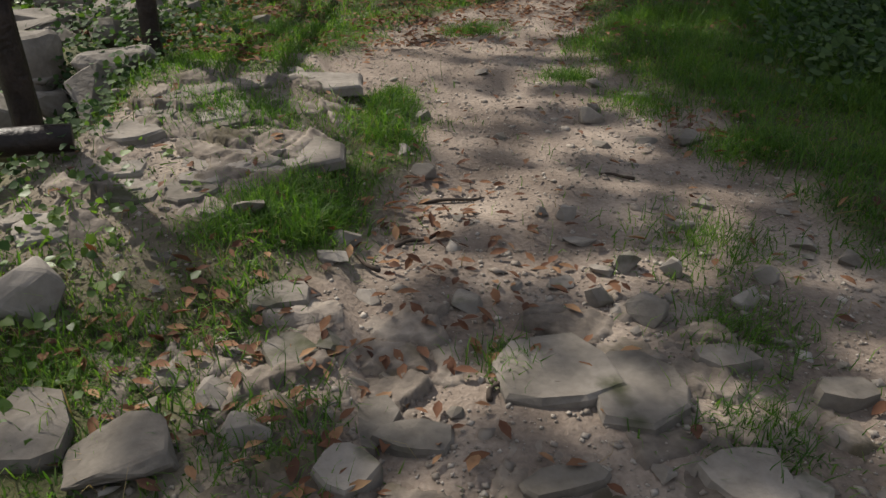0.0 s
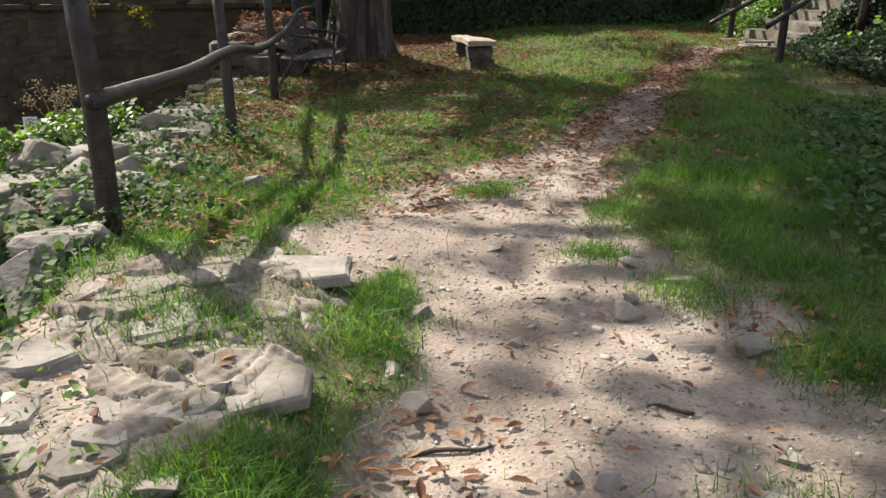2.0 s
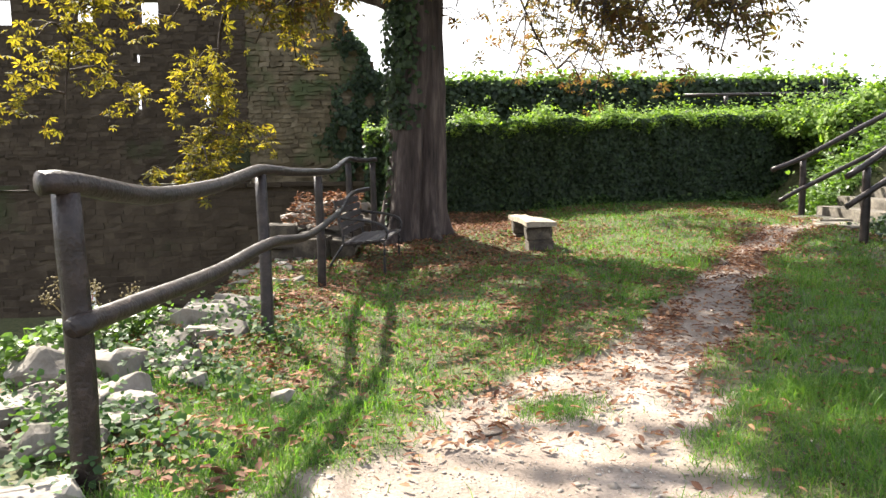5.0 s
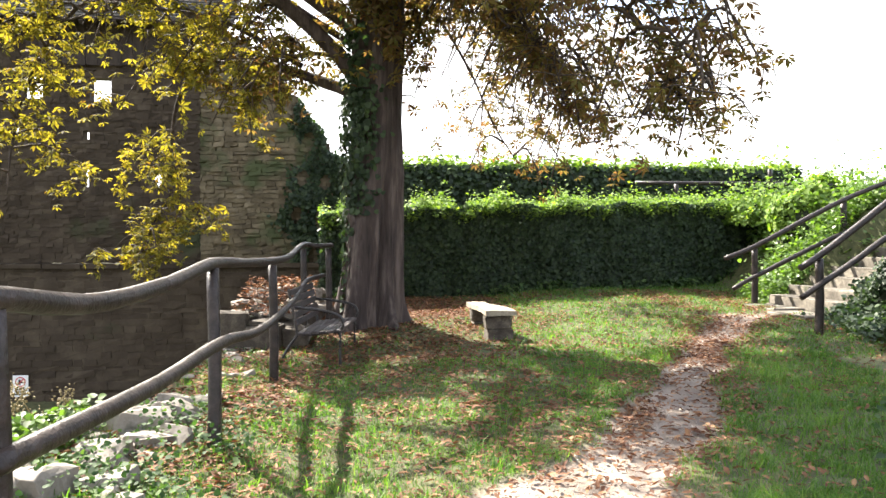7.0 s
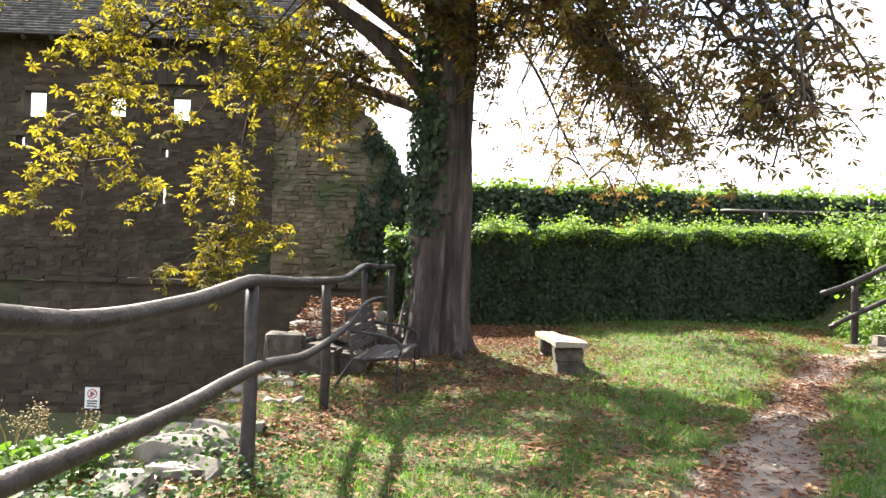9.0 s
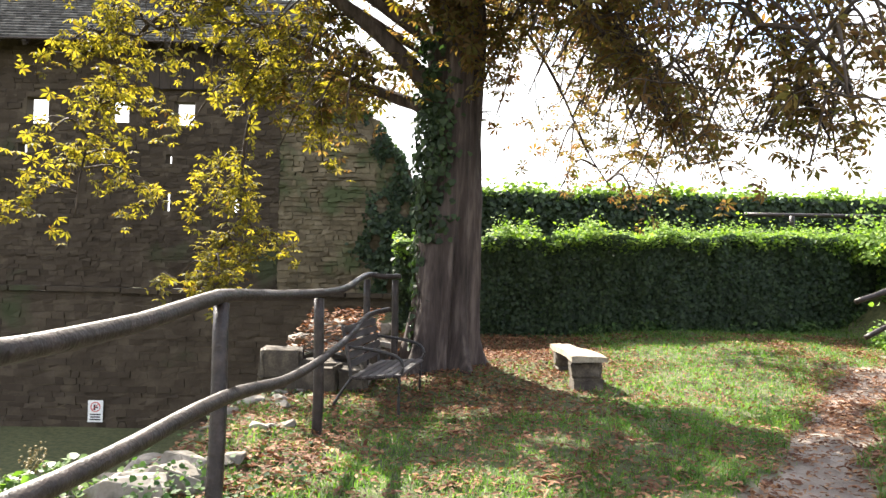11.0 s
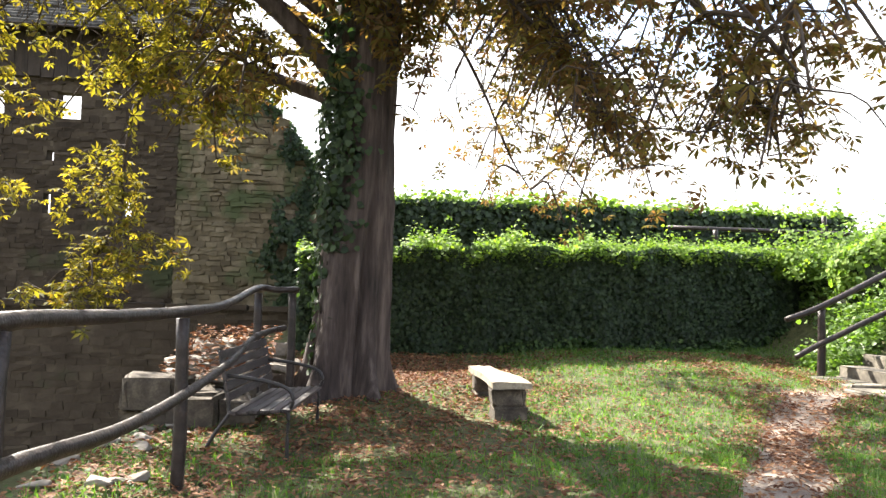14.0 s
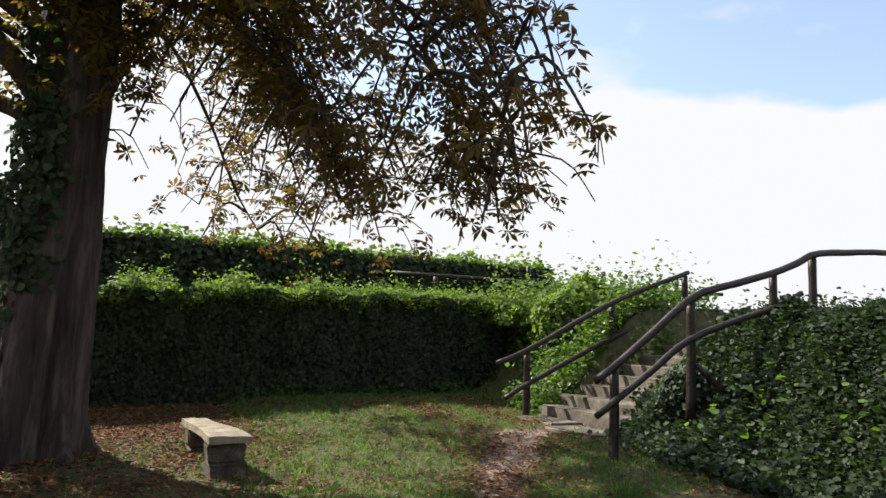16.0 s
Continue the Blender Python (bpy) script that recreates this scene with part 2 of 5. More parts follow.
def tube(pts, radii, sides=8, rough=0.0, seed=0):
    """Vertices and faces of a round log along pts, closed at both ends."""
    pts = np.asarray(pts, float)
    n = len(pts)
    radii = np.broadcast_to(np.asarray(radii, float), (n,))
    r = np.random.default_rng(seed)
    d = np.gradient(pts, axis=0)
    d /= np.linalg.norm(d, axis=1)[:, None] + 1e-9
    up = np.array([0.0, 0.0, 1.0]) if abs(d[:, 2]).mean() < 0.8 else np.array([1.0, 0.0, 0.0])
    s = np.cross(d, up)
    s /= np.linalg.norm(s, axis=1)[:, None] + 1e-9
    t = np.cross(s, d)
    a = np.linspace(0, 2 * np.pi, sides, endpoint=False)
    rad = radii[:, None] * (1 + rough * r.normal(size=(n, sides)))
    v = pts[:, None] + rad[..., None] * (np.cos(a)[None, :, None] * s[:, None] + np.sin(a)[None, :, None] * t[:, None])
    v = v.reshape(-1, 3)
    f = []
    for i in range(n - 1):
        for j in range(sides):
            k = (j + 1) % sides
            f.append((i * sides + j, i * sides + k, (i + 1) * sides + k, (i + 1) * sides + j))
    v = np.vstack([v, pts[0], pts[-1]])
    for j in range(sides):
        k = (j + 1) % sides
        f.append((n * sides, k, j))
        f.append((n * sides + 1, (n - 1) * sides + j, (n - 1) * sides + k))
    return v, f


def join(chunks):
    v, f, o = [], [], 0
    for vs, fs in chunks:
        v.append(np.asarray(vs, float))
        f += [tuple(i + o for i in q) for q in fs]
        o += len(vs)
    return np.vstack(v), f


def scatter(template_v, template_f, places, turns, sizes):
    """Many copies of one small shape in one mesh: arrays of vertices and faces."""
    k, n = len(template_v), len(places)
    v = np.einsum("nij,kj->nki", turns, template_v) * sizes[:, None, None] + places[:, None]
    f = template_f[None] + (np.arange(n) * k)[:, None, None]
    return v.reshape(-1, 3), f.reshape(-1, template_f.shape[1])


def turns_of(yaw, tilt, spin):
    """Turns about z, then x, then z again, for arrays of angles."""
    def rz(a):
        c, s, o, e = np.cos(a), np.sin(a), np.zeros_like(a), np.ones_like(a)
        return np.stack([np.stack([c, -s, o], -1), np.stack([s, c, o], -1), np.stack([o, o, e], -1)], -2)
    def rx(a):
        c, s, o, e = np.cos(a), np.sin(a), np.zeros_like(a), np.ones_like(a)
        return np.stack([np.stack([e, o, o], -1), np.stack([o, c, -s], -1), np.stack([o, s, c], -1)], -2)
    return rz(yaw) @ rx(tilt) @ rz(spin)


def box_bm(bm, m, sx, sy, sz, bevel=0.0, jitter=0.0, r=None):
    """Adds a box of that size, standing on m's origin, to bm."""
    made = bmesh.ops.create_cube(bm, size=1.0, matrix=m @ Matrix.Translation((0, 0, sz / 2)) @ Matrix.Diagonal((sx, sy, sz, 1)))["verts"]
    if bevel:
        edges = list({e for v in made for e in v.link_edges})
        got = bmesh.ops.bevel(bm, geom=edges, offset=bevel, segments=2, affect="EDGES", profile=0.6)
        made = list({v for f in got["faces"] for v in f.verts})
    if jitter and r:
        for v in made:
            v.co += Vector((r.uniform(-1, 1), r.uniform(-1, 1), r.uniform(-1, 1))) * jitter
    return bm


def rock_mesh(name, r, sx, sy, sz, mat, count=16):
    """An angular stone: the hull of random points on a flattened lump, standing on its own origin."""
    bm = bmesh.new()
    for _ in range(count):
        v = Vector((r.gauss(0, 1), r.gauss(0, 1), r.gauss(0, 1))).normalized()
        q = 4.0
        n = (abs(v.x) ** q + abs(v.y) ** q + abs(v.z) ** q) ** (1 / q)
        v = v / n
        bm.verts.new((v.x * sx / 2, v.y * sy / 2, v.z * sz / 2))
    hull = bmesh.ops.convex_hull(bm, input=bm.verts[:])
    bmesh.ops.delete(bm, geom=list({g for g in hull["geom_interior"] + hull["geom_unused"] if isinstance(g, bmesh.types.BMVert)}), context="VERTS")
    if max(sx, sy) > 0.1:
        small = min(sx, sy, sz)
        bmesh.ops.dissolve_limit(bm, angle_limit=0.2, verts=bm.verts[:], edges=bm.edges[:])
        bmesh.ops.bevel(bm, geom=bm.edges[:], offset=0.05 * small, segments=1, affect="EDGES", profile=0.5, clamp_overlap=True)
        bmesh.ops.triangulate(bm, faces=bm.faces[:])
        if max(sx, sy) > 0.2:
            bmesh.ops.subdivide_edges(bm, edges=bm.edges[:], cuts=1, use_grid_fill=True)
        shift = Vector((r.uniform(0, 50), r.uniform(0, 50), 0))
        for v in bm.verts:
            v.co += v.co.normalized() * 0.09 * small * noise.noise(v.co * 2.2 / small + shift)
    return bm_mesh(name, bm, mat)


# ---- lie of the land ----
def step01(v, a, b):
    u = np.clip((v - a) / (b - a), 0, 1)
    return u * u * (3 - 2 * u)


def ripple(x, y):
    """Gentle unevenness made of a few waves."""
    out = np.zeros_like(x)
    for k, (a, b, amp, ph) in enumerate([(0.9, 0.5, 0.03, 0.3), (-0.7, 1.3, 0.025, 1.9), (2.1, -1.7, 0.012, 4.0), (3.9, 2.8, 0.008, 2.2), (-5.1, 6.3, 0.006, 0.9), (9.1, -7.3, 0.005, 3.3), (13.7, 15.1, 0.004, 5.1)]):
        out = out + amp * np.sin(a * x + b * y + ph)
    return out




def hedge_line(x):
    return 18.2 + (x + 0.2) * 2.0 / 11.2


PATH_Y = np.array([-8, 1, 2.4, 3.4, 5.0, 6.0, 7.0, 8.5, 9.8, 12.6, 13.8, 14.6])
PATH_X = np.array([0.6, 0.75, 1.0, 1.05, 0.95, 1.05, 1.7, 3.0, 3.75, 5.5, 6.5, 7.3])
PATH_W = np.array([1.9, 1.6, 1.15, 0.95, 1.0, 1.0, 0.72, 0.55, 0.42, 0.34, 0.55, 0.85])


def dirt_share(x, y):
    """1 on the bare trodden path, 0 on turf."""
    c, w = np.interp(y, PATH_Y, PATH_X), np.interp(y, PATH_Y, PATH_W)
    wob = 0.16 * np.sin(2.3 * y + 1.1 * x) + 0.10 * np.sin(5.7 * y - 3.1 * x + 1) + 0.07 * np.sin(11 * x + 9 * y)
    d = np.abs(x - c) + wob * np.minimum(1, w)
    share = 1 - step01(d, w * 0.80, w * 1.12)
    share = share * (1 - step01(y, 14.7, 15.3))
    out = np.exp(-(((x + 0.72 - 0.18 * (y - 3.3)) / 0.58) ** 4 + ((y - 3.4) / 1.2) ** 4))
    strip = np.exp(-(((x - np.interp(y, [2.0, 2.6, 3.3, 4.0, 4.6], [-0.45, -0.12, 0.12, 0.26, 0.4])) / (0.15 + 0.05 * np.sin(6 * y))) ** 4 + ((y - 3.3) / 1.0) ** 6))
    share = share * (1 - 0.95 * strip)
    out = out * (1 - 0.9 * strip)
    return np.clip(np.maximum(share, out), 0, 1)


def moat_edge(y):
    return np.interp(y, [-10, 0, 2.5, 3.6, 4.6, 5.6, 7.4, 8.6, 11.8, 13.2, 18], [-2.4, -1.9, -1.6, -1.35, -2.0, -2.35, -2.1, -1.55, -1.75, -1.6, -1.2])


def bank_foot(y):
    return np.interp(y, [-20, 1, 4, 7, 10, 12.6, 13.6, 16.4, 18.5], [4.0, 3.4, 4.2, 5.8, 7.7, 8.0, 8.3, 8.5, 9.0])


def land(x, y):
    """Height of the ground."""
    x, y = np.asarray(x, float), np.asarray(y, float)
    z = np.interp(y, [-30, 0, 2, 4, 7.5, 10, 12.6, 14, 16, 19, 21], [0.0, 0.04, 0.07, 0.08, 0.0, 0.06, 0.12, 0.20, 0.30, 0.45, 0.5]) + ripple(x, y)
    left = 1 - step01(x, -1.4, 0.2)
    z = z + 0.17 * left * step01(y, 3.8, 5.0) * (1 - step01(y, 10.3, 14))
    z = z + 0.14 * np.exp(-(((x + 0.75) / 0.7) ** 4 + ((y - 3.3) / 1.2) ** 4))
    rut = dirt_share(x, y)
    z = z - 0.045 * rut * (x > -0.1)
    z = z + 0.05 * step01(x, 2.4, 5.0)
    rise = np.clip((x - bank_foot(y)) / 2.6, 0, 1)
    rise = rise * rise * (3 - 2 * rise)
    top = np.interp(y, [0, 6, 10, 12, 30], [0.5, 0.8, 1.9, 2.0, 2.0])
    stairs = ((y > 13.85) & (y < 16.2)).astype(float)
    ramp = np.clip((x - 8.3) / 3.0, 0, 1) * 1.5 - 0.15
    z = np.where((stairs > 0) & (x > 7.6), np.where(x > 8.3, z * 0 + 0.25 + ramp, z), z + rise * top)
    z = np.where((stairs > 0) & (x > 11.2), np.maximum(z, 1.62 + 0.1 * (x - 11.2).clip(0, 4)), z)
    drop = step01(moat_edge(y) - x, 0.0, 0.8)
    z = z * (1 - drop) + drop * (-2.75 + 0.3 * ripple(x * 1.3, y))
    hole = np.exp(-(((x + 1.5) / 0.28) ** 2 + ((y - 4.0) / 0.42) ** 2))
    z = z - 0.45 * hole
    behind = step01(y - hedge_line(x), 0.25, 0.6) * step01(x, -0.6, -0.1)
    z = np.maximum(z, behind * 2.15 + (1 - behind) * -9)
    return z


def land1(x, y):
    return float(land(np.array([x]), np.array([y]))[0])


def axis(stops):
    out = []
    for a, b, s in stops:
        out.append(np.arange(a, b, s))
    return np.unique(np.concatenate(out))


gx = axis([(-400, -60, 40), (-60, -14, 2.0), (-14, -3, 0.4), (-3, 3.4, 0.05), (3.4, 12, 0.14), (12, 30, 0.8), (30, 400, 30)])
gy = axis([(-300, -20, 30), (-20, -1, 0.8), (-1, 7, 0.05), (7, 16, 0.12), (16, 26, 0.2), (26, 60, 2.0), (60, 600, 40)])
GX, GY = np.meshgrid(gx, gy)
GZ = land(GX, GY)
nx_, ny_ = len(gx), len(gy)
idx = np.arange(nx_ * ny_).reshape(ny_, nx_)
gf = np.stack([idx[:-1, :-1], idx[:-1, 1:], idx[1:, 1:], idx[1:, :-1]], -1).reshape(-1, 4)
g_me = mesh_of("ground", np.stack([GX, GY, GZ], -1), gf, M_GROUND, True)
turf = g_me.attributes.new("turf", "FLOAT", "POINT")
turf.data.foreach_set("value", (1 - dirt_share(GX, GY)).astype(np.float32).ravel())
ground = tagged(new("ground", g_me), "trodden stony earth path through a leaf-strewn lawn", "ground", kind="structure")


# ---- castle wall across the moat ----
WALL_Y = 24.0


def masonry(x0, x1, z0, z1, y, r, holes=(), course=(0.08, 0.17), length=(0.14, 0.42), top=None, proud=0.035, depth=0.16):
    """Stones of a rubble wall that faces -y: lists of (x, z, width, height, proud) boxes, leaving out the holes."""
    out, z = [], z0
    while z < z1:
        h = r.uniform(*course)
        x = x0 - r.uniform(0, 0.2)
        while x < x1:
            w = r.uniform(*length)
            a, b = max(x, x0), min(x + w, x1)
            ok = b - a > 0.06 and not any(a < hx1 and b > hx0 and z < hz1 and z + h > hz0 for hx0, hx1, hz0, hz1 in holes)
            if ok and (top is None or z + h < top((a + b) / 2)):
                out.append((a, b, z, min(z + h, z1), r.uniform(0.0, proud)))
            x += w
        z += h
    return out


def stone_chunk(a, b, z0, z1, pr, y, r, depth=0.16):
    g = 0.004
    j = lambda: r.uniform(-0.03, 0.03)
    f, k = y - pr, y + depth
    v = [(a + g + j(), f + j() * 0.6, z0 + g + j()), (b - g + j(), f + j() * 0.6, z0 + g + j()), (b - g + j(), f + j() * 0.6, z1 - g + j()), (a + g + j(), f + j() * 0.6, z1 - g + j()),
         (a + g, k, z0 + g), (b - g, k, z0 + g), (b - g, k, z1 - g), (a + g, k, z1 - g)]
    return v, [(0, 1, 2, 3), (0, 4, 5, 1), (1, 5, 6, 2), (2, 6, 7, 3), (3, 7, 4, 0)]


def wall_with_holes(x0, x1, z0, z1, y0, y1, holes):
    """The body of a wall, cut into blocks round its openings."""
    xs = sorted({x0, x1, *[h[0] for h in holes], *[h[1] for h in holes]})
    zs = sorted({z0, z1, *[h[2] for h in holes], *[h[3] for h in holes]})
    bm = bmesh.new()
    for i in range(len(xs) - 1):
        for k in range(len(zs) - 1):
            cx, cz = (xs[i] + xs[i + 1]) / 2, (zs[k] + zs[k + 1]) / 2
            if any(h[0] < cx < h[1] and h[2] < cz < h[3] for h in holes):
                continue
            box_bm(bm, Matrix.Translation((cx, (y0 + y1) / 2, zs[k])), xs[i + 1] - xs[i], y1 - y0, zs[k + 1] - zs[k])
    return bm


pr = random.Random(11)
HOLES = [(-14.5, -13.9, 5.45, 6.2), (-12.7, -12.1, 5.45, 6.2), (-10.85, -10.25, 5.42, 6.15), (-8.6, -8.06, 5.5, 6.15), (-6.83, -6.27, 5.45, 6.1),
         (-11.05, -10.8, 4.62, 4.88), (-8.9, -8.68, 4.5, 4.75), (-7.02, -6.85, 4.4, 4.65), (-7.05, -6.87, 3.1, 3.6), (-5.2, -4.95, 3.1, 3.5)]
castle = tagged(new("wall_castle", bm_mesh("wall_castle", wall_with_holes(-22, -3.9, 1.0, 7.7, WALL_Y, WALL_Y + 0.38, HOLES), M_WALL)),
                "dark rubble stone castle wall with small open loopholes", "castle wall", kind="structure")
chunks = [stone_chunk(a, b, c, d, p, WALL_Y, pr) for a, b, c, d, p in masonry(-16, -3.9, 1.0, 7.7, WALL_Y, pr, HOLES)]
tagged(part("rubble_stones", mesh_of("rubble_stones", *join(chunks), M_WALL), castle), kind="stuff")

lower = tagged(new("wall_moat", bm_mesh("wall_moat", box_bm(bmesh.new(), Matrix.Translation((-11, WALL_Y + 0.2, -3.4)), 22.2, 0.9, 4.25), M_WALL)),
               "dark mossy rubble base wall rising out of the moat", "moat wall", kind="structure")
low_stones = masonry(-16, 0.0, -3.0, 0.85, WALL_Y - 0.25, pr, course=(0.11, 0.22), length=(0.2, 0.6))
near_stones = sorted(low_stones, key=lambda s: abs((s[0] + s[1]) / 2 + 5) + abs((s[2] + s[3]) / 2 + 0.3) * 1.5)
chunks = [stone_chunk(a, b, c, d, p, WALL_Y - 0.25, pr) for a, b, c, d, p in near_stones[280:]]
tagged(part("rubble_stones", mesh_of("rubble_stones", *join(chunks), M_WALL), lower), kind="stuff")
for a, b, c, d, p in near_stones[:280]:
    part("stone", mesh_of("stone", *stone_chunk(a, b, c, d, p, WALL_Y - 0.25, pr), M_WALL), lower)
ledge = bmesh.new()
for k in range(17):
    box_bm(ledge, Matrix.Translation((-16.5 + k + 0.03 * pr.random(), WALL_Y + 0.02, 0.85 + 0.02 * pr.random())), 0.97, 0.75, 0.13, 0.015, 0.012, pr)
part("ledge", bm_mesh("ledge", ledge, M_WALL), lower, "dark projecting stone ledge")


def gable_top(x):
    return float(np.interp(x, [-3.9, -3.2, -2.4, -1.93, -1.2, -0.3, 0.4], [7.9, 7.6, 7.0, 6.5, 5.6, 4.3, 3.4])) + 0.06 * math.sin(9 * x) + 0.04 * math.sin(23 * x)


pale_b = bmesh.new()
for k in range(43):
    x = -3.9 + 0.1 * k
    box_bm(pale_b, Matrix.Translation((x + 0.05, WALL_Y + 0.38, -2.9)), 0.1, 0.7, gable_top(x + 0.05) + 2.85)
pale = new("wall_ruin", bm_mesh("wall_ruin", pale_b, M_WALLP))
tagged(pale, "paler rubble stone wall with a broken sloping top", "ruined wall", kind="structure")
chunks = [stone_chunk(a, b, c, d, p, WALL_Y, pr) for a, b, c, d, p in masonry(-3.9, 0.35, 0.98, 7.9, WALL_Y, pr, top=gable_top, course=(0.08, 0.17), length=(0.14, 0.42), proud=0.05)]
tagged(part("rubble_stones", mesh_of("rubble_stones", *join(chunks), M_WALLP), pale), kind="stuff")

# roof of the wall walk
roof = tagged(new("gallery_roof"), "pale wooden shingle roof over the castle wall walk", "roof", kind="structure")
slope = radians(38)
rows_v, rows_f, base = [], [], 0
for row in range(17):
    x = -19 - pr.random() * 0.2
    while x < -2.9 - 0.02 * row:
        w = pr.uniform(0.14, 0.26)
        s0 = row * 0.2 + pr.uniform(-0.012, 0.012)
        y0, z0 = 23.25 + s0 * math.cos(slope), 7.55 + s0 * math.sin(slope) + 0.085
        y1, z1 = y0 + 0.25 * math.cos(slope), z0 + 0.25 * math.sin(slope) - 0.065
        rows_v += [(x + 0.005, y0, z0), (x + w - 0.005, y0, z0), (x + w - 0.005, y1, z1), (x + 0.005, y1, z1), (x + 0.005, y0, z0 - 0.09), (x + w - 0.005, y0, z0 - 0.09)]
        rows_f += [(base, base + 1, base + 2, base + 3), (base, base + 4, base + 5, base + 1)]
        base += 6
        x += w
tagged(part("shingles", mesh_of("shingles", rows_v, rows_f, M_ROOF), roof), kind="stuff")
rb = bmesh.new()
box_bm(rb, Matrix.Translation((-11, 23.2, 7.49)) @ Matrix.Rotation(slope, 4, "X") @ Matrix.Translation((0, 1.7, 0)), 16.3, 3.4, 0.04)
part("roof_boarding", bm_mesh("roof_boarding", rb, M_TIMBER), roof)
for k in range(22):
    rb = bmesh.new()
    box_bm(rb, Matrix.Translation((-18.8 + k * 0.75, 23.25, 7.36)) @ Matrix.Rotation(slope, 4, "X") @ Matrix.Translation((0, 0.9, 0)), 0.1, 1.8, 0.12)
    part("rafter", bm_mesh("rafter", rb, M_TIMBER), roof)
rb = bmesh.new()
box_bm(rb, Matrix.Translation((-11, WALL_Y + 0.2, 7.7)), 15.6, 0.3, 0.22)
part("wall_plate", bm_mesh("wall_plate", rb, M_TIMBER), roof)
for k in range(4):
    rb = bmesh.new()
    box_bm(rb, Matrix.Translation((-18 + k * 4.7, 26.2, 4.6)), 0.2, 0.2, 5.0)
    part("gallery_post", bm_mesh("gallery_post", rb, M_TIMBER), roof)

for k in range(14):
    rb = bmesh.new()
    box_bm(rb, Matrix.Translation((-8.3 + k * 0.31, WALL_Y - 0.1, 6.42 + 0.03 * pr.random())), 0.295, 0.05, 1.1)
    part("hoarding_board", bm_mesh("hoarding_board", rb, M_TIMBER), roof)

# sign on the moat wall
sign = tagged(new("warning_sign"), "small white prohibition sign on the dark moat wall", "sign")
sign.matrix_world = pose(-8.55, WALL_Y - 0.33, -2.3) @ Matrix.Scale(0.8, 4)
part("plate", bm_mesh("plate", box_bm(bmesh.new(), pose(0, 0, -0.36), 0.5, 0.012, 0.72, 0.004), M_SIGN), sign)
ring = bmesh.new()
for k in range(20):
    a = 2 * math.pi * k / 20
    box_bm(ring, pose(0.15 * math.cos(a), -0.012, 0.14 + 0.15 * math.sin(a)) @ Matrix.Rotation(-a, 4, "Y") @ Matrix.Translation((0, 0, -0.027)), 0.03, 0.006, 0.054)
box_bm(ring, pose(0, -0.012, 0.14) @ Matrix.Rotation(radians(45), 4, "Y") @ Matrix.Translation((0, 0, -0.14)), 0.026, 0.005, 0.28)
part("prohibition_ring", bm_mesh("prohibition_ring", ring, M_RED), sign, "red barred ring")
figure = bmesh.new()
box_bm(figure, pose(-0.03, -0.01, 0.04), 0.06, 0.004, 0.18)
box_bm(figure, pose(0.04, -0.01, 0.10), 0.1, 0.004, 0.05)
part("pictogram", bm_mesh("pictogram", figure, M_INK), sign)
for k in range(3):
    tb = bmesh.new()
    box_bm(tb, pose(0, -0.009, -0.13 - 0.085 * k), 0.36 - 0.05 * (k % 2), 0.005, 0.045)
    part("text_bar", bm_mesh("text_bar", tb, M_INK), sign)


# ---- steps up to the terrace ----
def slab_block(name, m, sx, sy, sz, mat, parent, r, bevel=0.02, jitter=0.008, label=""):
    return part(name, bm_mesh(name, box_bm(bmesh.new(), m, sx, sy, sz, bevel, jitter, r), mat), parent, label)


STAIR_X, STAIR_Z, RUN, RISE = 8.55, 0.36, 0.42, 0.19
stairs = tagged(new("stone_stairs"), "worn concrete garden steps climbing to the upper terrace", "stairs")
slab_block("step", pose(8.22, 15.6, 0.13), 0.62, 1.25, 0.26, M_STEP, stairs, pr, 0.03, 0.02, "low worn bottom slab")
slab_block("step", pose(8.06, 14.35, 0.10), 0.62, 1.15, 0.26, M_STEP, stairs, pr, 0.03, 0.02, "low worn bottom slab")
for k in range(7):
    z = STAIR_Z + RISE * k
    slab_block("step", pose(STAIR_X + RUN * k + 0.25, 15.05 + 0.06 * k + pr.uniform(-0.03, 0.03), z - 0.3), 0.5, 2.35 - 0.12 * k, 0.3 + RISE, M_STEP, stairs, pr, 0.025, 0.012)


def log_part(name, pts, radii, parent, seed, mat=M_LOG, sides=9, n=14, rough=0.03, label=""):
    p = curve_points(pts, n)
    rad = np.interp(np.linspace(0, 1, n), np.linspace(0, 1, len(np.atleast_1d(radii))), np.atleast_1d(radii))
    return part(name, mesh_of(name, *tube(p, rad, sides, rough, seed), mat, True), parent, label)


def post_part(x, y, zt, r, parent, seed, lean=(0.0, 0.0), zb=None):
    z0 = land1(x, y) - 0.25 if zb is None else zb
    return log_part("post", [(x, y, z0), ((x + x + lean[0]) / 2 + 0.012, y + lean[1] / 2, (z0 + zt) / 2), (x + lean[0], y + lean[1], zt)], [r * 1.06, r, r * 0.94], parent, seed, n=8)


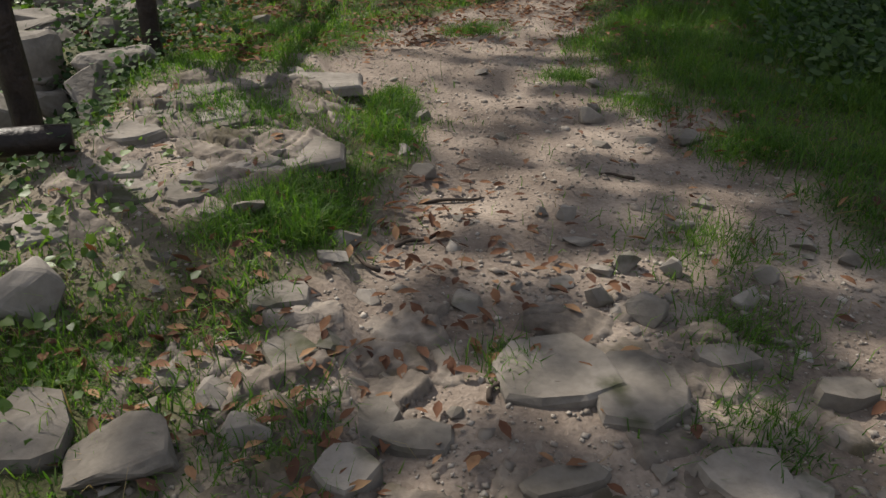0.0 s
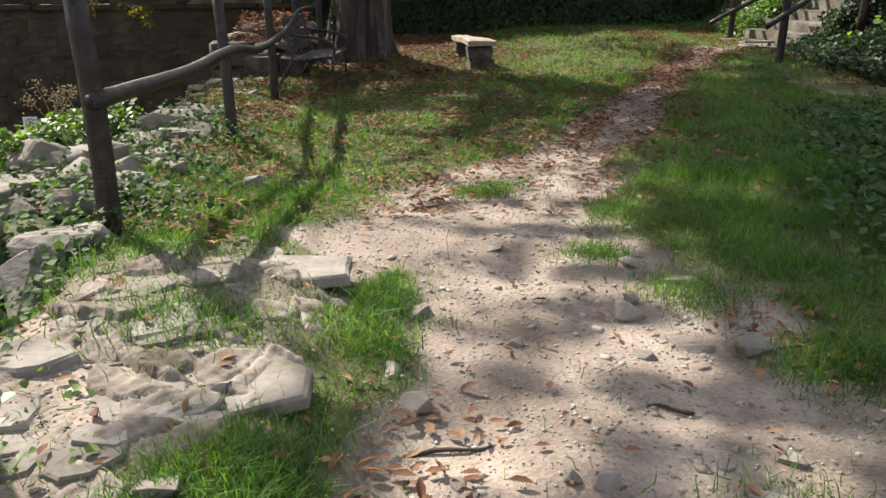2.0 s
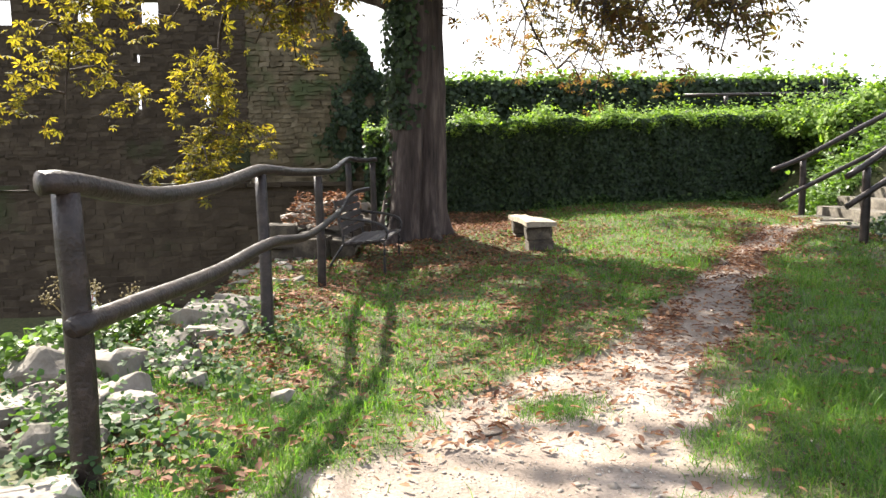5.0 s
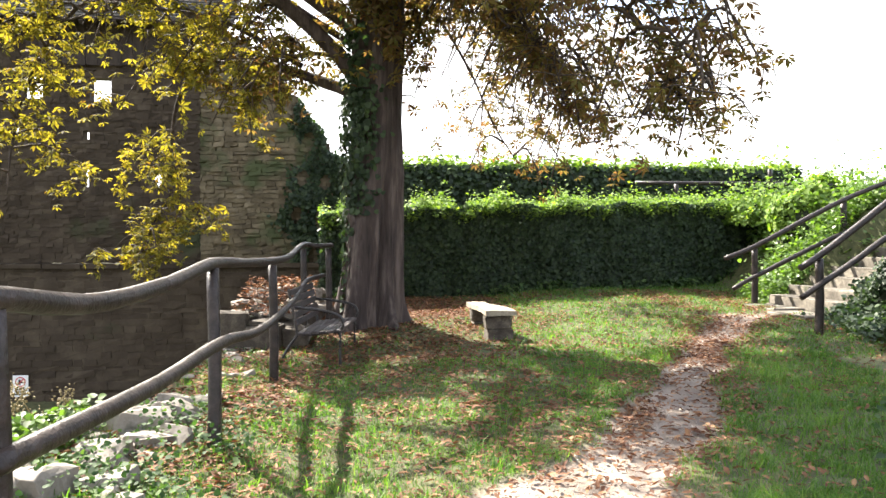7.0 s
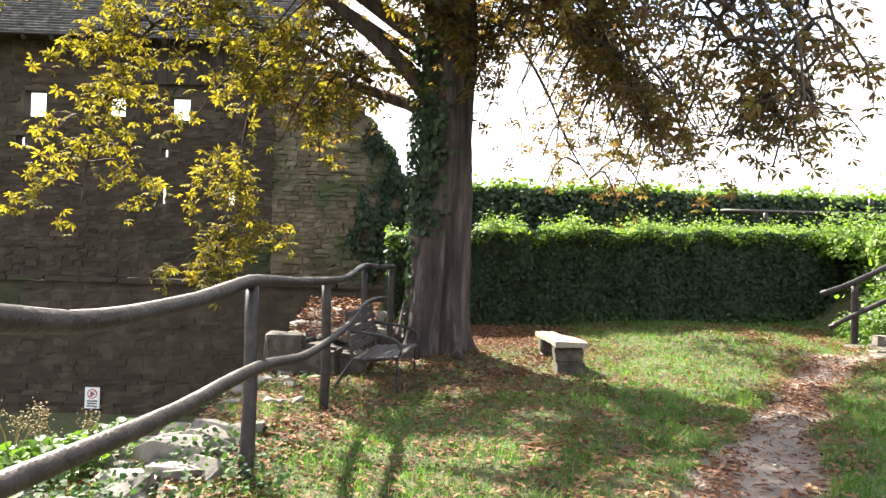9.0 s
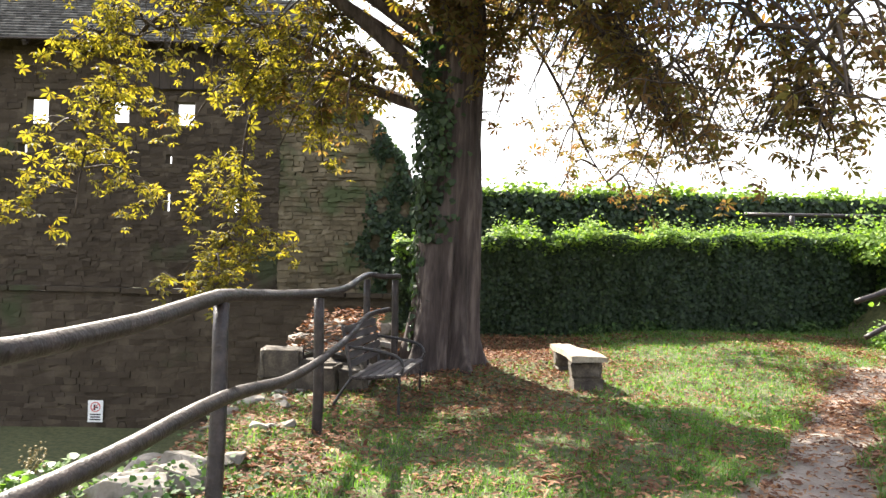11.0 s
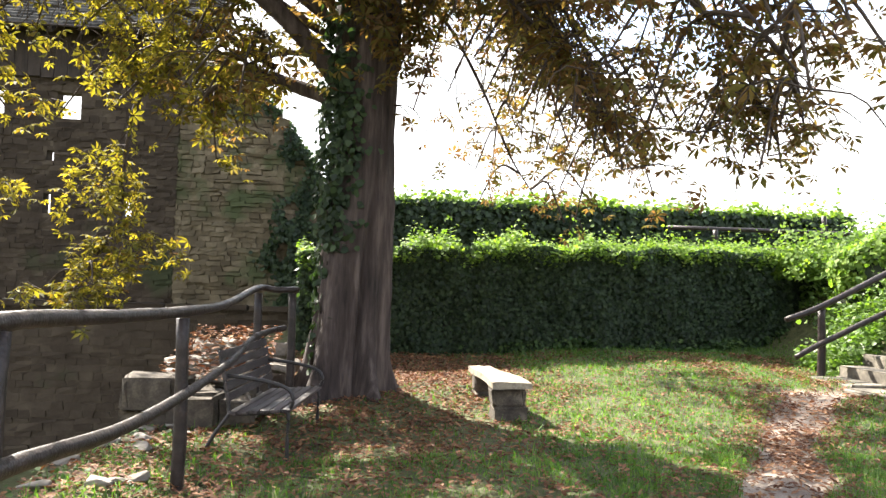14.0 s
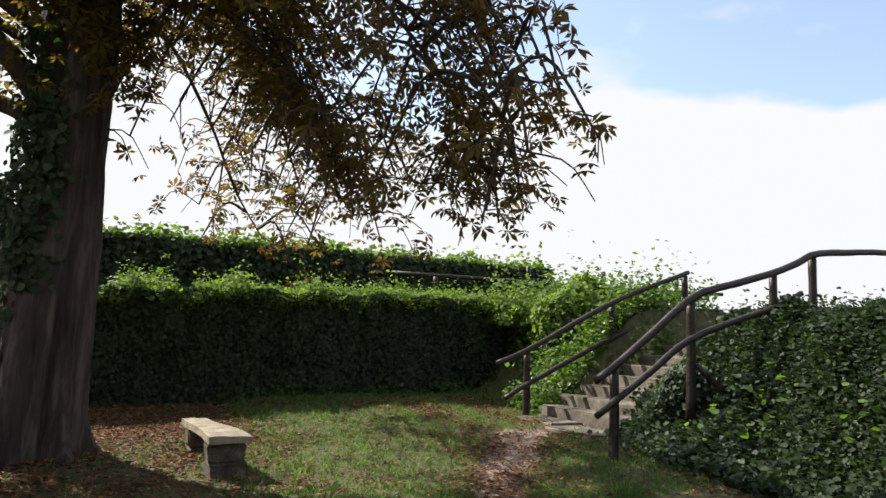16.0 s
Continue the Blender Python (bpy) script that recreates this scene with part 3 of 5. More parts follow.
far_rail = tagged(new("stair_handrail"), "brown log handrail on posts beside the steps", "handrail", group="handrails of the steps")
for k, (x, zt) in enumerate([(8.28, 1.49), (10.21, 2.43), (12.1, 3.11)]):
    post_part(x, 16.3, zt, 0.065, far_rail, 40 + k, zb=0.1 + 0.45 * (x - 8.1))
log_part("rail", [(7.6, 16.2, 1.28), (8.33, 16.25, 1.55), (10.21, 16.23, 2.48), (12.15, 16.25, 3.18)], [0.047, 0.052, 0.047], far_rail, 50)
log_part("rail", [(7.76, 16.18, 0.67), (8.33, 16.22, 0.95), (10.21, 16.2, 1.82), (12.15, 16.22, 2.53)], [0.044, 0.048, 0.044], far_rail, 51)
near_rail = tagged(new("stair_handrail"), "brown log handrail on posts beside the steps", "handrail", group="handrails of the steps")
for k, (x, zt, zb) in enumerate([(7.3, 1.36, 0.0), (8.67, 2.37, 0.7), (10.37, 2.83, 1.4), (11.28, 3.18, 1.8), (14.2, 3.42, 2.0)]):
    post_part(x, 12.75, zt, 0.066, near_rail, 60 + k, zb=zb)
log_part("rail", [(6.95, 12.7, 1.22), (7.3, 12.7, 1.43), (8.0, 12.7, 1.93), (8.67, 12.68, 2.41), (9.5, 12.7, 2.64), (10.37, 12.7, 2.87), (10.9, 12.7, 3.06), (11.28, 12.7, 3.22), (12.1, 12.72, 3.31), (13.2, 12.75, 3.40), (16.5, 12.8, 3.52)], [0.05, 0.055, 0.055, 0.05], near_rail, 66, n=26)
log_part("rail", [(6.96, 12.68, 0.77), (7.8, 12.66, 1.31), (8.67, 12.66, 1.84), (10.37, 12.7, 2.34), (10.95, 12.7, 2.58)], [0.045, 0.05, 0.045], near_rail, 67, n=18)
log_part("brace", [(9.35, 12.45, 0.7), (9.1, 12.58, 1.1), (8.70, 12.68, 1.45)], [0.06, 0.05, 0.045], near_rail, 68, n=6)
terrace_rail = tagged(new("terrace_fence"), "weathered log fence along the upper terrace", "fence")
for k, x in enumerate([9.0, 11.4, 13.4, 15.5]):
    post_part(x, 21.5 - 0.5 * k, land1(x, 21.5 - 0.5 * k) + 1.0, 0.06, terrace_rail, 70 + k)
log_part("rail", [(8.0, 21.9, 3.2), (11.4, 21.1, 3.15), (13.4, 20.6, 3.08), (17, 19.8, 3.1)], [0.05], terrace_rail, 75)
log_part("rail", [(8.0, 21.9, 2.75), (11.4, 21.1, 2.7), (13.4, 20.6, 2.65), (17, 19.8, 2.65)], [0.045], terrace_rail, 76)

# ---- railing along the moat ----
railing = tagged(new("log_railing"), "brown log railing with bent rails along the moat edge", "railing")
POSTS = [(-1.08, 4.75, 1.43, (0.0, 0.0), 0.056), (-0.84, 7.68, 1.44, (-0.05, 0.28), 0.05), (-0.66, 10.4, 1.38, (-0.01, 0.0), 0.05), (-0.5, 13.45, 1.52, (0, 0), 0.05), (-0.14, 13.75, 1.52, (0, 0), 0.05)]
for k, (x, y, zt, lean, r) in enumerate(POSTS):
    post_part(x, y, zt, r, railing, 80 + k, lean)
log_part("top_rail", [(-1.13, 4.64, 1.47), (-1.06, 4.78, 1.465), (-1.0, 5.6, 1.38), (-0.95, 6.8, 1.40), (-0.89, 7.95, 1.48), (-0.80, 9.1, 1.45), (-0.67, 10.4, 1.43), (-0.6, 11.9, 1.44), (-0.5, 13.4, 1.58), (-0.3, 13.6, 1.56), (-0.08, 13.8, 1.57)], [0.046, 0.047, 0.043, 0.037, 0.035], railing, 90, n=44, sides=11)
log_part("lower_rail", [(-1.04, 4.66, 0.92), (-1.01, 4.78, 0.93), (-0.88, 6.2, 0.90), (-0.76, 7.6, 0.93), (-0.68, 9.0, 0.83), (-0.6, 10.35, 0.84), (-0.5, 11.6, 0.93), (-0.42, 12.8, 1.08), (-0.2, 13.6, 1.12)], [0.044, 0.043, 0.036, 0.032], railing, 91, n=36, sides=11)
fence_stub = tagged(new("log_railing"), "brown log post and low rail beside the rock outcrop", "railing")
post_part(-1.4, 3.45, 1.5, 0.062, fence_stub, 95, (-0.02, 0.0))
log_part("lower_rail", [(-2.6, 2.75, 0.42), (-1.9, 2.95, 0.36), (-1.12, 3.12, 0.33)], [0.06, 0.062, 0.06], fence_stub, 96)


# ---- stone seat ----
stone_seat = tagged(new("stone_bench"), "rough sandstone slab bench on two stone blocks", "bench")
stone_seat.matrix_world = pose(2.40, 13.95, 0.16, 0, 0, 1)
sb = bmesh.new()
bmesh.ops.create_cube(sb, size=1.0)
bmesh.ops.subdivide_edges(sb, edges=sb.edges[:], cuts=7, use_grid_fill=True)
for v in sb.verts:
    u = v.co.y + 0.5
    wide = 0.46 - 0.17 * u + 0.03 * noise.noise(Vector((u * 4, 3.0, v.co.x)))
    edge = 1 - 0.10 * (abs(v.co.x) * 2) ** 6 - 0.07 * (abs(v.co.y) * 2) ** 8
    lump = noise.noise(Vector((v.co.x * 3, u * 7, v.co.z + 5)))
    v.co = Vector((v.co.x * wide * (1 + 0.05 * lump) - 0.05 * u, v.co.y * 1.8, 0.40 + v.co.z * 0.085 * edge + 0.014 * lump + 0.012 * math.sin(5 * u)))
part("seat_slab", bm_mesh("seat_slab", sb, M_SLAB), stone_seat, "pale worn sandstone slab")
# supports darker than the slab: their shade is in the material
for y0 in (-0.62, 0.56):
    slab_block("support", pose(0.02, y0, -0.12, 0, 0, 3), 0.40, 0.33, 0.26, M_BLOCK, stone_seat, pr, 0.035, 0.022)
    slab_block("support", pose(0.0, y0 + 0.01, 0.14, 0, 0, -2), 0.38, 0.32, 0.22, M_BLOCK, stone_seat, pr, 0.035, 0.022)

# ---- garden bench ----
bench = tagged(new("garden_bench"), "weathered grey slatted bench with black iron armrests", "bench")
bench.matrix_world = pose(-0.17, 12.2, 0.10, 0, 0, -8)
BL = 1.55
for k in range(6):
    part("seat_slat", bm_mesh("seat_slat", box_bm(bmesh.new(), pose(0.31 - k * 0.095, 0, 0.42 - 0.008 * k), 0.075, BL, 0.028, 0.006), M_SLAT), bench)
for k in range(5):
    part("back_slat", bm_mesh("back_slat", box_bm(bmesh.new(), pose(-0.20 - 0.02 * k, 0, 0.50 + k * 0.092, 0, -11, 0), 0.026, BL, 0.074, 0.006), M_SLAT), bench)
for sgn in (-1, 1):
    y = sgn * (BL / 2 - 0.06)
    side = part("side_frame", mesh_of("side_frame", *tube(curve_points([(0.33, y, -0.08), (0.32, y, 0.2), (0.31, y, 0.41), (0.1, y, 0.40), (-0.18, y, 0.385), (-0.22, y, 0.5), (-0.315, y, 0.95)], 26), 0.018, 7), M_IRON, True), bench)
    part("armrest", mesh_of("armrest", *tube(curve_points([(-0.27, y, 0.72), (-0.05, y, 0.70), (0.2, y, 0.66), (0.33, y, 0.6), (0.36, y, 0.5), (0.31, y, 0.42)], 20), 0.019, 7), M_IRON, True), bench)
    part("back_leg", mesh_of("back_leg", *tube(curve_points([(-0.2, y, 0.385), (-0.36, y, 0.15), (-0.46, y, -0.08)], 8), 0.018, 7), M_IRON, True), bench)


# ---- chestnut tree ----
tree = tagged(new("chestnut_tree"), "old horse chestnut with autumn leaves and an ivied trunk", "tree")
TX, TY = 0.52, 14.35
sides, levels = 80, 56
tv, tf = [], []
for i in range(levels):
    u = i / (levels - 1)
    z = -0.1 + u * 8.0
    cx, cy = TX - 0.03 + 0.23 * u + 0.04 * math.sin(4 * u), TY + 0.14 * u
    r0 = 0.42 + 0.10 * math.exp(-(z - 0.1) / 0.35) + 0.05 * math.exp(-((z - 4.6) / 0.8) ** 2)
    r0 = r0 * (1 - 0.12 * step01(z, 2.0, 4.2)) * (1 - 0.45 * step01(z, 5.0, 7.9))
    for j in range(sides):
        a = 2 * math.pi * j / sides
        ridge = (0.085 + 0.11 * math.exp(-(z / 1.6) ** 2)) * math.sin(5 * a + 0.5 * z) + 0.05 * math.sin(3 * a - 0.7 * z + 2) + 0.05 * math.sin(9 * a - 0.5 * z + 1) + 0.022 * math.sin(17 * a + 1.3 * z + 0.6 * math.sin(3 * z)) + 0.014 * math.sin(31 * a - 2.1 * z)
        flare = 0.6 * math.exp(-(z + 0.1) / 0.34) * max(0, math.sin(5 * a + 0.1)) ** 1.5
        cleft = -0.55 * math.exp(-((math.atan2(math.sin(a + 1.15), math.cos(a + 1.15))) / 0.17) ** 2) * (1 - 0.8 * step01(z, 1.4, 3.4))
        r = r0 * (1 + ridge + flare + cleft) + 0.008 * pr.uniform(-1, 1)
        tv.append((cx + r * math.cos(a), cy + r * math.sin(a), z + 0.17))
for i in range(levels - 1):
    for j in range(sides):
        k = (j + 1) % sides
        tf.append((i * sides + j, i * sides + k, (i + 1) * sides + k, (i + 1) * sides + j))
tf.append(tuple(range((levels - 1) * sides, levels * sides)))
part("trunk", mesh_of("trunk", tv, tf, M_BARK, True), tree, "thick furrowed grey-brown trunk")

# limbs, boughs and twigs
br = random.Random(5)
# each limb: thickness at the trunk, number of boughs, how far the boughs droop, points
limbs = [
    (0.15, 13, 0.5, [(0.45, 14.3, 4.1), (-0.4, 14.2, 5.0), (-1.8, 13.8, 5.9), (-3.4, 13.2, 6.6), (-4.8, 12.8, 6.5)]),
    (0.11, 12, 0.6, [(0.4, 14.5, 4.0), (-0.6, 15.1, 4.45), (-1.4, 15.7, 4.75), (-2.6, 16.7, 4.9), (-3.4, 17.6, 4.6)]),
    (0.08, 13, 0.5, [(0.6, 14.3, 4.7), (0.3, 13.0, 5.9), (-0.4, 11.2, 7.0), (-1.2, 9.4, 7.4), (-2.0, 7.8, 6.8)]),
    (0.07, 6, 0.5, [(0.7, 14.3, 4.8), (1.2, 13.0, 6.0), (1.9, 11.4, 6.9), (2.8, 9.6, 7.0), (3.4, 8.0, 6.3)]),
    (0.07, 12, 0.6, [(0.8, 14.4, 4.6), (2.0, 13.6, 5.5), (3.2, 12.6, 5.8), (4.2, 11.7, 5.3), (4.8, 11.2, 4.5)]),
    (0.05, 12, 0.6, [(0.8, 14.5, 4.4), (2.0, 14.9, 5.0), (3.2, 15.2, 5.1), (4.2, 15.4, 4.7), (5.0, 15.5, 4.0)]),
    (0.08, 14, 0.7, [(0.7, 14.6, 4.9), (1.5, 15.6, 6.2), (2.6, 16.8, 6.7), (3.6, 17.6, 6.2), (4.2, 18.0, 5.2)]),
    (0.08, 8, 0.5, [(0.6, 14.6, 5.0), (0.4, 16.0, 6.6), (-0.3, 17.4, 7.6), (-1.1, 18.6, 7.6)]),
    (0.14, 5, 0.5, [(0.6, 14.5, 5.3), (0.7, 14.2, 7.0), (0.9, 13.9, 8.6), (0.9, 13.8, 10.0)]),
    (0.08, 14, 0.6, [(0.6, 14.4, 5.2), (1.6, 13.8, 6.8), (2.9, 13.2, 7.6), (4.0, 12.8, 7.4), (4.8, 12.6, 6.6)]),
    (0.08, 6, 0.5, [(0.6, 14.4, 5.2), (-0.6, 13.6, 6.9), (-1.9, 12.6, 8.1), (-3.1, 11.6, 8.3)]),
    (0.04, 7, 0.5, [(0.8, 14.8, 4.3), (1.8, 16.4, 4.7), (2.7, 17.6, 4.3), (3.3, 18.1, 3.7), (3.9, 18.4, 3.35)]),
    (0.05, 12, 0.6, [(0.85, 14.2, 4.8), (2.0, 13.2, 5.0), (3.0, 12.2, 4.8), (3.9, 11.4, 4.3), (4.5, 10.9, 3.7)]),
    (0.04, 12, 0.6, [(0.8, 14.3, 4.4), (1.6, 13.9, 4.6), (2.4, 13.7, 4.4), (3.2, 13.6, 3.9), (3.7, 13.6, 3.5)]),
    (0.05, 13, 0.6, [(0.9, 14.6, 5.4), (2.6, 13.8, 6.4), (3.9, 12.8, 6.4), (4.9, 12.0, 5.7), (5.4, 11.6, 4.9)]),
    (0.05, 12, 0.7, [(0.9, 14.6, 4.7), (2.4, 15.8, 5.3), (3.6, 16.6, 4.9), (4.6, 17.0, 4.2)]),
    (0.05, 11, 0.3, [(-2.6, 16.7, 4.9), (-3.1, 17.4, 4.4), (-3.3, 17.7, 3.6), (-3.35, 17.7, 2.5), (-3.6, 17.3, 1.9), (-3.6, 16.9, 1.35)]),
    (0.06, 14, 0.4, [(0.3, 14.5, 4.8), (-2.0, 15.2, 6.2), (-4.4, 16.2, 5.9), (-5.6, 16.8, 4.6), (-6.0, 17.0, 3.4), (-6.1, 17.0, 2.5)]),
    (0.08, 14, 0.5, [(0.3, 14.4, 5.0), (-2.2, 14.4, 6.6), (-4.6, 14.6, 7.0), (-6.4, 14.8, 6.4), (-7.4, 14.8, 5.4)]),
    # next four: mostly out of view, added to shade the start of the path
    (0.08, 8, 0.4, [(0.6, 14.4, 5.2), (-0.5, 11.6, 7.5), (-1.8, 9.0, 8.4), (-3.2, 7.4, 8.6), (-4.2, 6.2, 8.2)]),
    (0.08, 6, 0.4, [(0.5, 14.4, 5.3), (-1.0, 12.2, 7.4), (-2.6, 10.4, 8.2), (-4.0, 9.0, 8.4), (-4.9, 8.1, 8.0)]),
    (0.07, 5, 0.4, [(-1.8, 9.0, 8.4), (-3.0, 7.0, 9.0), (-4.6, 5.4, 8.6), (-5.8, 4.4, 7.8)]),
    (0.07, 11, 0.4, [(-0.5, 11.6, 7.5), (-0.6, 9.8, 8.0), (-1.0, 8.0, 8.2), (-1.9, 6.4, 7.8)]),
    (0.05, 14, 0.4, [(-0.6, 15.1, 4.6), (-2.0, 15.4, 5.4), (-3.6, 15.6, 5.6), (-5.0, 15.8, 5.3)]),
    # also out of view, added for shade left of the path
    (0.05, 6, 0.4, [(-3.2, 7.4, 8.6), (-4.8, 6.8, 8.8), (-6.6, 6.6, 8.2)]),
    (0.03, 12, 0.5, [(2.0, 13.2, 5.0), (3.2, 12.4, 4.6), (4.2, 11.9, 3.9), (4.8, 11.7, 3.2)]),
    (0.03, 12, 0.5, [(3.4, 12.6, 5.8), (4.4, 12.2, 4.9), (5.0, 12.0, 4.0), (5.2, 11.9, 3.4)]),
    (0.03, 9, 0.5, [(2.0, 14.9, 5.0), (3.0, 14.2, 4.4), (3.8, 13.8, 3.6)]),
    # two more unseen limbs, added to shade the right-hand lawn
    (0.06, 12, 0.4, [(-0.4, 11.2, 7.0), (-1.4, 9.4, 7.6), (-2.2, 8.0, 7.8), (-2.6, 6.8, 7.6)]),
    (0.05, 11, 0.4, [(-1.0, 8.0, 8.2), (-0.8, 7.0, 8.6), (-0.2, 6.2, 8.4)]),
    (0.08, 13, 0.5, [(0.3, 14.5, 5.2), (-1.4, 15.2, 6.4), (-3.0, 16.0, 6.6), (-4.6, 16.8, 6.2)]),
    (0.05, 7, 0.5, [(0.3, 14.5, 4.6), (-0.5, 14.9, 4.75), (-1.2, 15.2, 4.5), (-1.8, 15.5, 4.1)]),
    (0.05, 14, 0.8, [(0.8, 14.2, 5.4), (2.6, 13.2, 5.9), (4.2, 12.1, 5.4), (5.3, 11.4, 4.5), (5.7, 11.1, 3.8)]),
    (0.05, 13, 0.8, [(0.8, 14.6, 5.4), (2.2, 15.6, 5.6), (3.6, 16.4, 4.8), (5.0, 16.8, 3.7)]),
    (0.05, 13, 0.8, [(0.8, 14.4, 5.4), (1.9, 14.6, 5.5), (2.9, 14.9, 4.7), (3.6, 15.1, 3.7)]),
]
# on the sunny side of the lawn the limbs leave the trunk high up and arch down to their tips
limbs = [(big, count, droop + (0.25 if pts[-1][0] > 2.5 else 0.0), [(x, y, z + (1.7 * (1 - i / (len(pts) - 1)) if pts[-1][0] > 2.5 else 0.0)) for i, (x, y, z) in enumerate(pts)]) for big, count, droop, pts in limbs]


def outside_crown(p):
    """The crown leans in towards its top on the side of the steps."""
    return p[1] > 8 and 3.0 < p[2] < 7.5 and p[0] - 0.6 > (p[1] - 4.8) * (0.84 - 0.11 * (p[2] - 3.7)) - 0.1


leaf_spots, twig_chunks, bough_chunks = [], [], []
for k, (big, count, droop, pts) in enumerate(limbs):
    c = curve_points(pts, 22)
    cut = next((i for i, q in enumerate(c) if i > 8 and outside_crown(q)), 22)
    c = curve_points(c[:cut], 22)
    part("limb", mesh_of("limb", *tube(c, np.linspace(big, 0.012, 22), 9, 0.04, 200 + k), M_BARK, True), tree)
    for b in range(count):
        u = br.uniform(0.25, 1.0)
        p0 = c[int(u * 21)]
        ang = br.uniform(0, 2 * math.pi)
        ln = br.uniform(0.7, 1.6) * (1.15 - 0.4 * u) * (0.6 if k == 16 else 1.0)
        d = np.array([math.cos(ang), math.sin(ang), br.uniform(-0.2, 0.5)])
        if k == 16:
            # the low spray hangs in flat tiers
            p0 = c[8 + (b * 13) // (count - 1)]
            d[2], ln = 0.0, br.uniform(0.35, 0.75)
        p1 = p0 + d * ln * 0.5 + np.array([0, 0, 0.12])
        p2 = p0 + d * ln + np.array([0, 0, -droop * ln])
        # skip boughs whose sun shadow would fall on the bright grass
        if math.hypot((p2[0] + 0.6 * p2[2] - 0.3) / 1.4, (p2[1] - 0.85 * p2[2] - 7.8) / 1.3) < 1:
            continue
        if outside_crown(p2):
            continue
        bc = curve_points([p0, p1, p2], 9)
        bough_chunks.append(tube(bc, np.linspace(0.028, 0.012, 9), 5, 0.05, 300 + b))
        for t in range(6):
            q0 = bc[br.randint(2, 8)]
            a2 = br.uniform(0, 2 * math.pi)
            l2 = br.uniform(0.3, 0.85)
            q1 = q0 + np.array([math.cos(a2) * l2 * 0.6, math.sin(a2) * l2 * 0.6, br.uniform(-0.1, 0.15)])
            q2 = q1 + np.array([math.cos(a2) * l2 * 0.4, math.sin(a2) * l2 * 0.4, -br.uniform(0.15, 0.5)])
            if outside_crown(q2):
                continue
            tc = curve_points([q0, q1, q2], 6)
            twig_chunks.append(tube(tc, np.linspace(0.010, 0.005, 6), 4, 0, 1))
            for i in ((2, 4, 5) if c[-1][0] > 2.5 else (1, 3, 4, 5)):
                for _ in range(2):
                    leaf_spots.append(tc[i] + np.array([br.gauss(0, 0.10), br.gauss(0, 0.10), br.gauss(-0.03, 0.03 if k == 16 else 0.08)]))
for _ in range(950):
    a = br.uniform(-3.5, 0.35)
    leaf_spots.append(np.array([TX + 0.08 + 0.62 * math.cos(a) * br.uniform(0.8, 1.7), TY + 0.05 + 0.6 * math.sin(a) * br.uniform(0.8, 1.8), br.triangular(3.7, 6.8, 5.6)]))
for chunk in bough_chunks:
    part("bough", mesh_of("bough", *chunk, M_TWIG, True), tree)
tagged(part("twig_mass", mesh_of("twig_mass", *join(twig_chunks), M_TWIG), tree), kind="stuff")


def compound_leaf():
    """Six drooping leaflets round one stalk, each folded along its rib."""
    v, f = [], []
    for k in range(6):
        a = radians(-125 + 50 * k)
        ln = 1.0 - 0.14 * abs(k - 2.5)
        d, s = np.array([math.cos(a), math.sin(a), 0]), np.array([-math.sin(a), math.cos(a), 0])
        base = len(v)
        v += [d * 0.06, d * 0.62 * ln + s * 0.19 * ln + np.array([0, 0, -0.10]), d * 0.58 * ln + np.array([0, 0, -0.19]), d * 0.62 * ln - s * 0.19 * ln + np.array([0, 0, -0.10]), d * ln + np.array([0, 0, -0.42 * ln])]
        f += [(base, base + 2, base + 1), (base, base + 3, base + 2), (base + 1, base + 2, base + 4), (base + 2, base + 3, base + 4)]
    return np.array(v), np.array(f)


LEAF_V, LEAF_F = compound_leaf()


def leaf_cloud(spots, r, lo=0.10, hi=0.21, tilt=0.75):
    n = len(spots)
    return scatter(LEAF_V, LEAF_F, np.array(spots), turns_of(r.uniform(0, 6.28, n), r.normal(0.25, tilt, n), r.uniform(0, 6.28, n)), r.uniform(lo, hi, n))


spots = np.array(leaf_spots)
# leaves dropped where their sun shadow would cross chosen lit patches of ground
h = spots[:, 2] - 0.15
gx, gy = spots[:, 0] + h * 0.60, spots[:, 1] - h * 0.85
gap = 0.95 * (np.sin(2.6 * gx + 1.3 * gy) * np.sin(3.6 * gy - 1.1 * gx + 0.7) > 0.22)
for cx, cy, ax, ay in [(1.75, 13.35, 0.75, 0.6), (3.2, 14.9, 0.7, 0.4), (3.7, 12.2, 0.9, 0.4), (7.4, 16.7, 1.5, 0.6), (5.4, 12.5, 0.7, 0.35), (0.4, 10.8, 0.6, 0.5), (-0.5, 10.8, 0.6, 0.6), (0.9, 11.9, 0.5, 0.35), (-0.9, 11.8, 0.5, 0.5), (-0.6, 9.3, 0.5, 0.5), (2.6, 10.6, 0.6, 0.35), (4.4, 11.0, 0.7, 0.35), (0.7, 1.7, 0.8, 0.6), (0.2, 7.7, 1.1, 1.0), (1.3, 6.2, 0.7, 0.5)]:
    gap = np.maximum(gap, 0.9 * (((gx - cx) / ax) ** 2 + ((gy - cy) / ay) ** 2 < 1))
near = (gy < 7.5) & (gx < 2.1)
gap = np.maximum(gap, 0.985 * near) * (gx > -1.5)
thick = (gx > -0.3) & (gx < 6.5) & (gy > 8) & (gy < 14.5) & (gap < 0.5) & (rng.random(len(gx)) < 0.16)
more = spots[thick] + rng.normal(0, 0.16, (thick.sum(), 3))
# extra high leaves added to deepen the shade on the right-hand lawn
side = (gx > 2.2) & (gx < 7) & (gy > 1.5) & (gy < 8.5) & (spots[:, 2] > 5.5)
dense = np.vstack([spots[side] + rng.normal(0, 0.28, (side.sum(), 3)) for _ in range(3)])
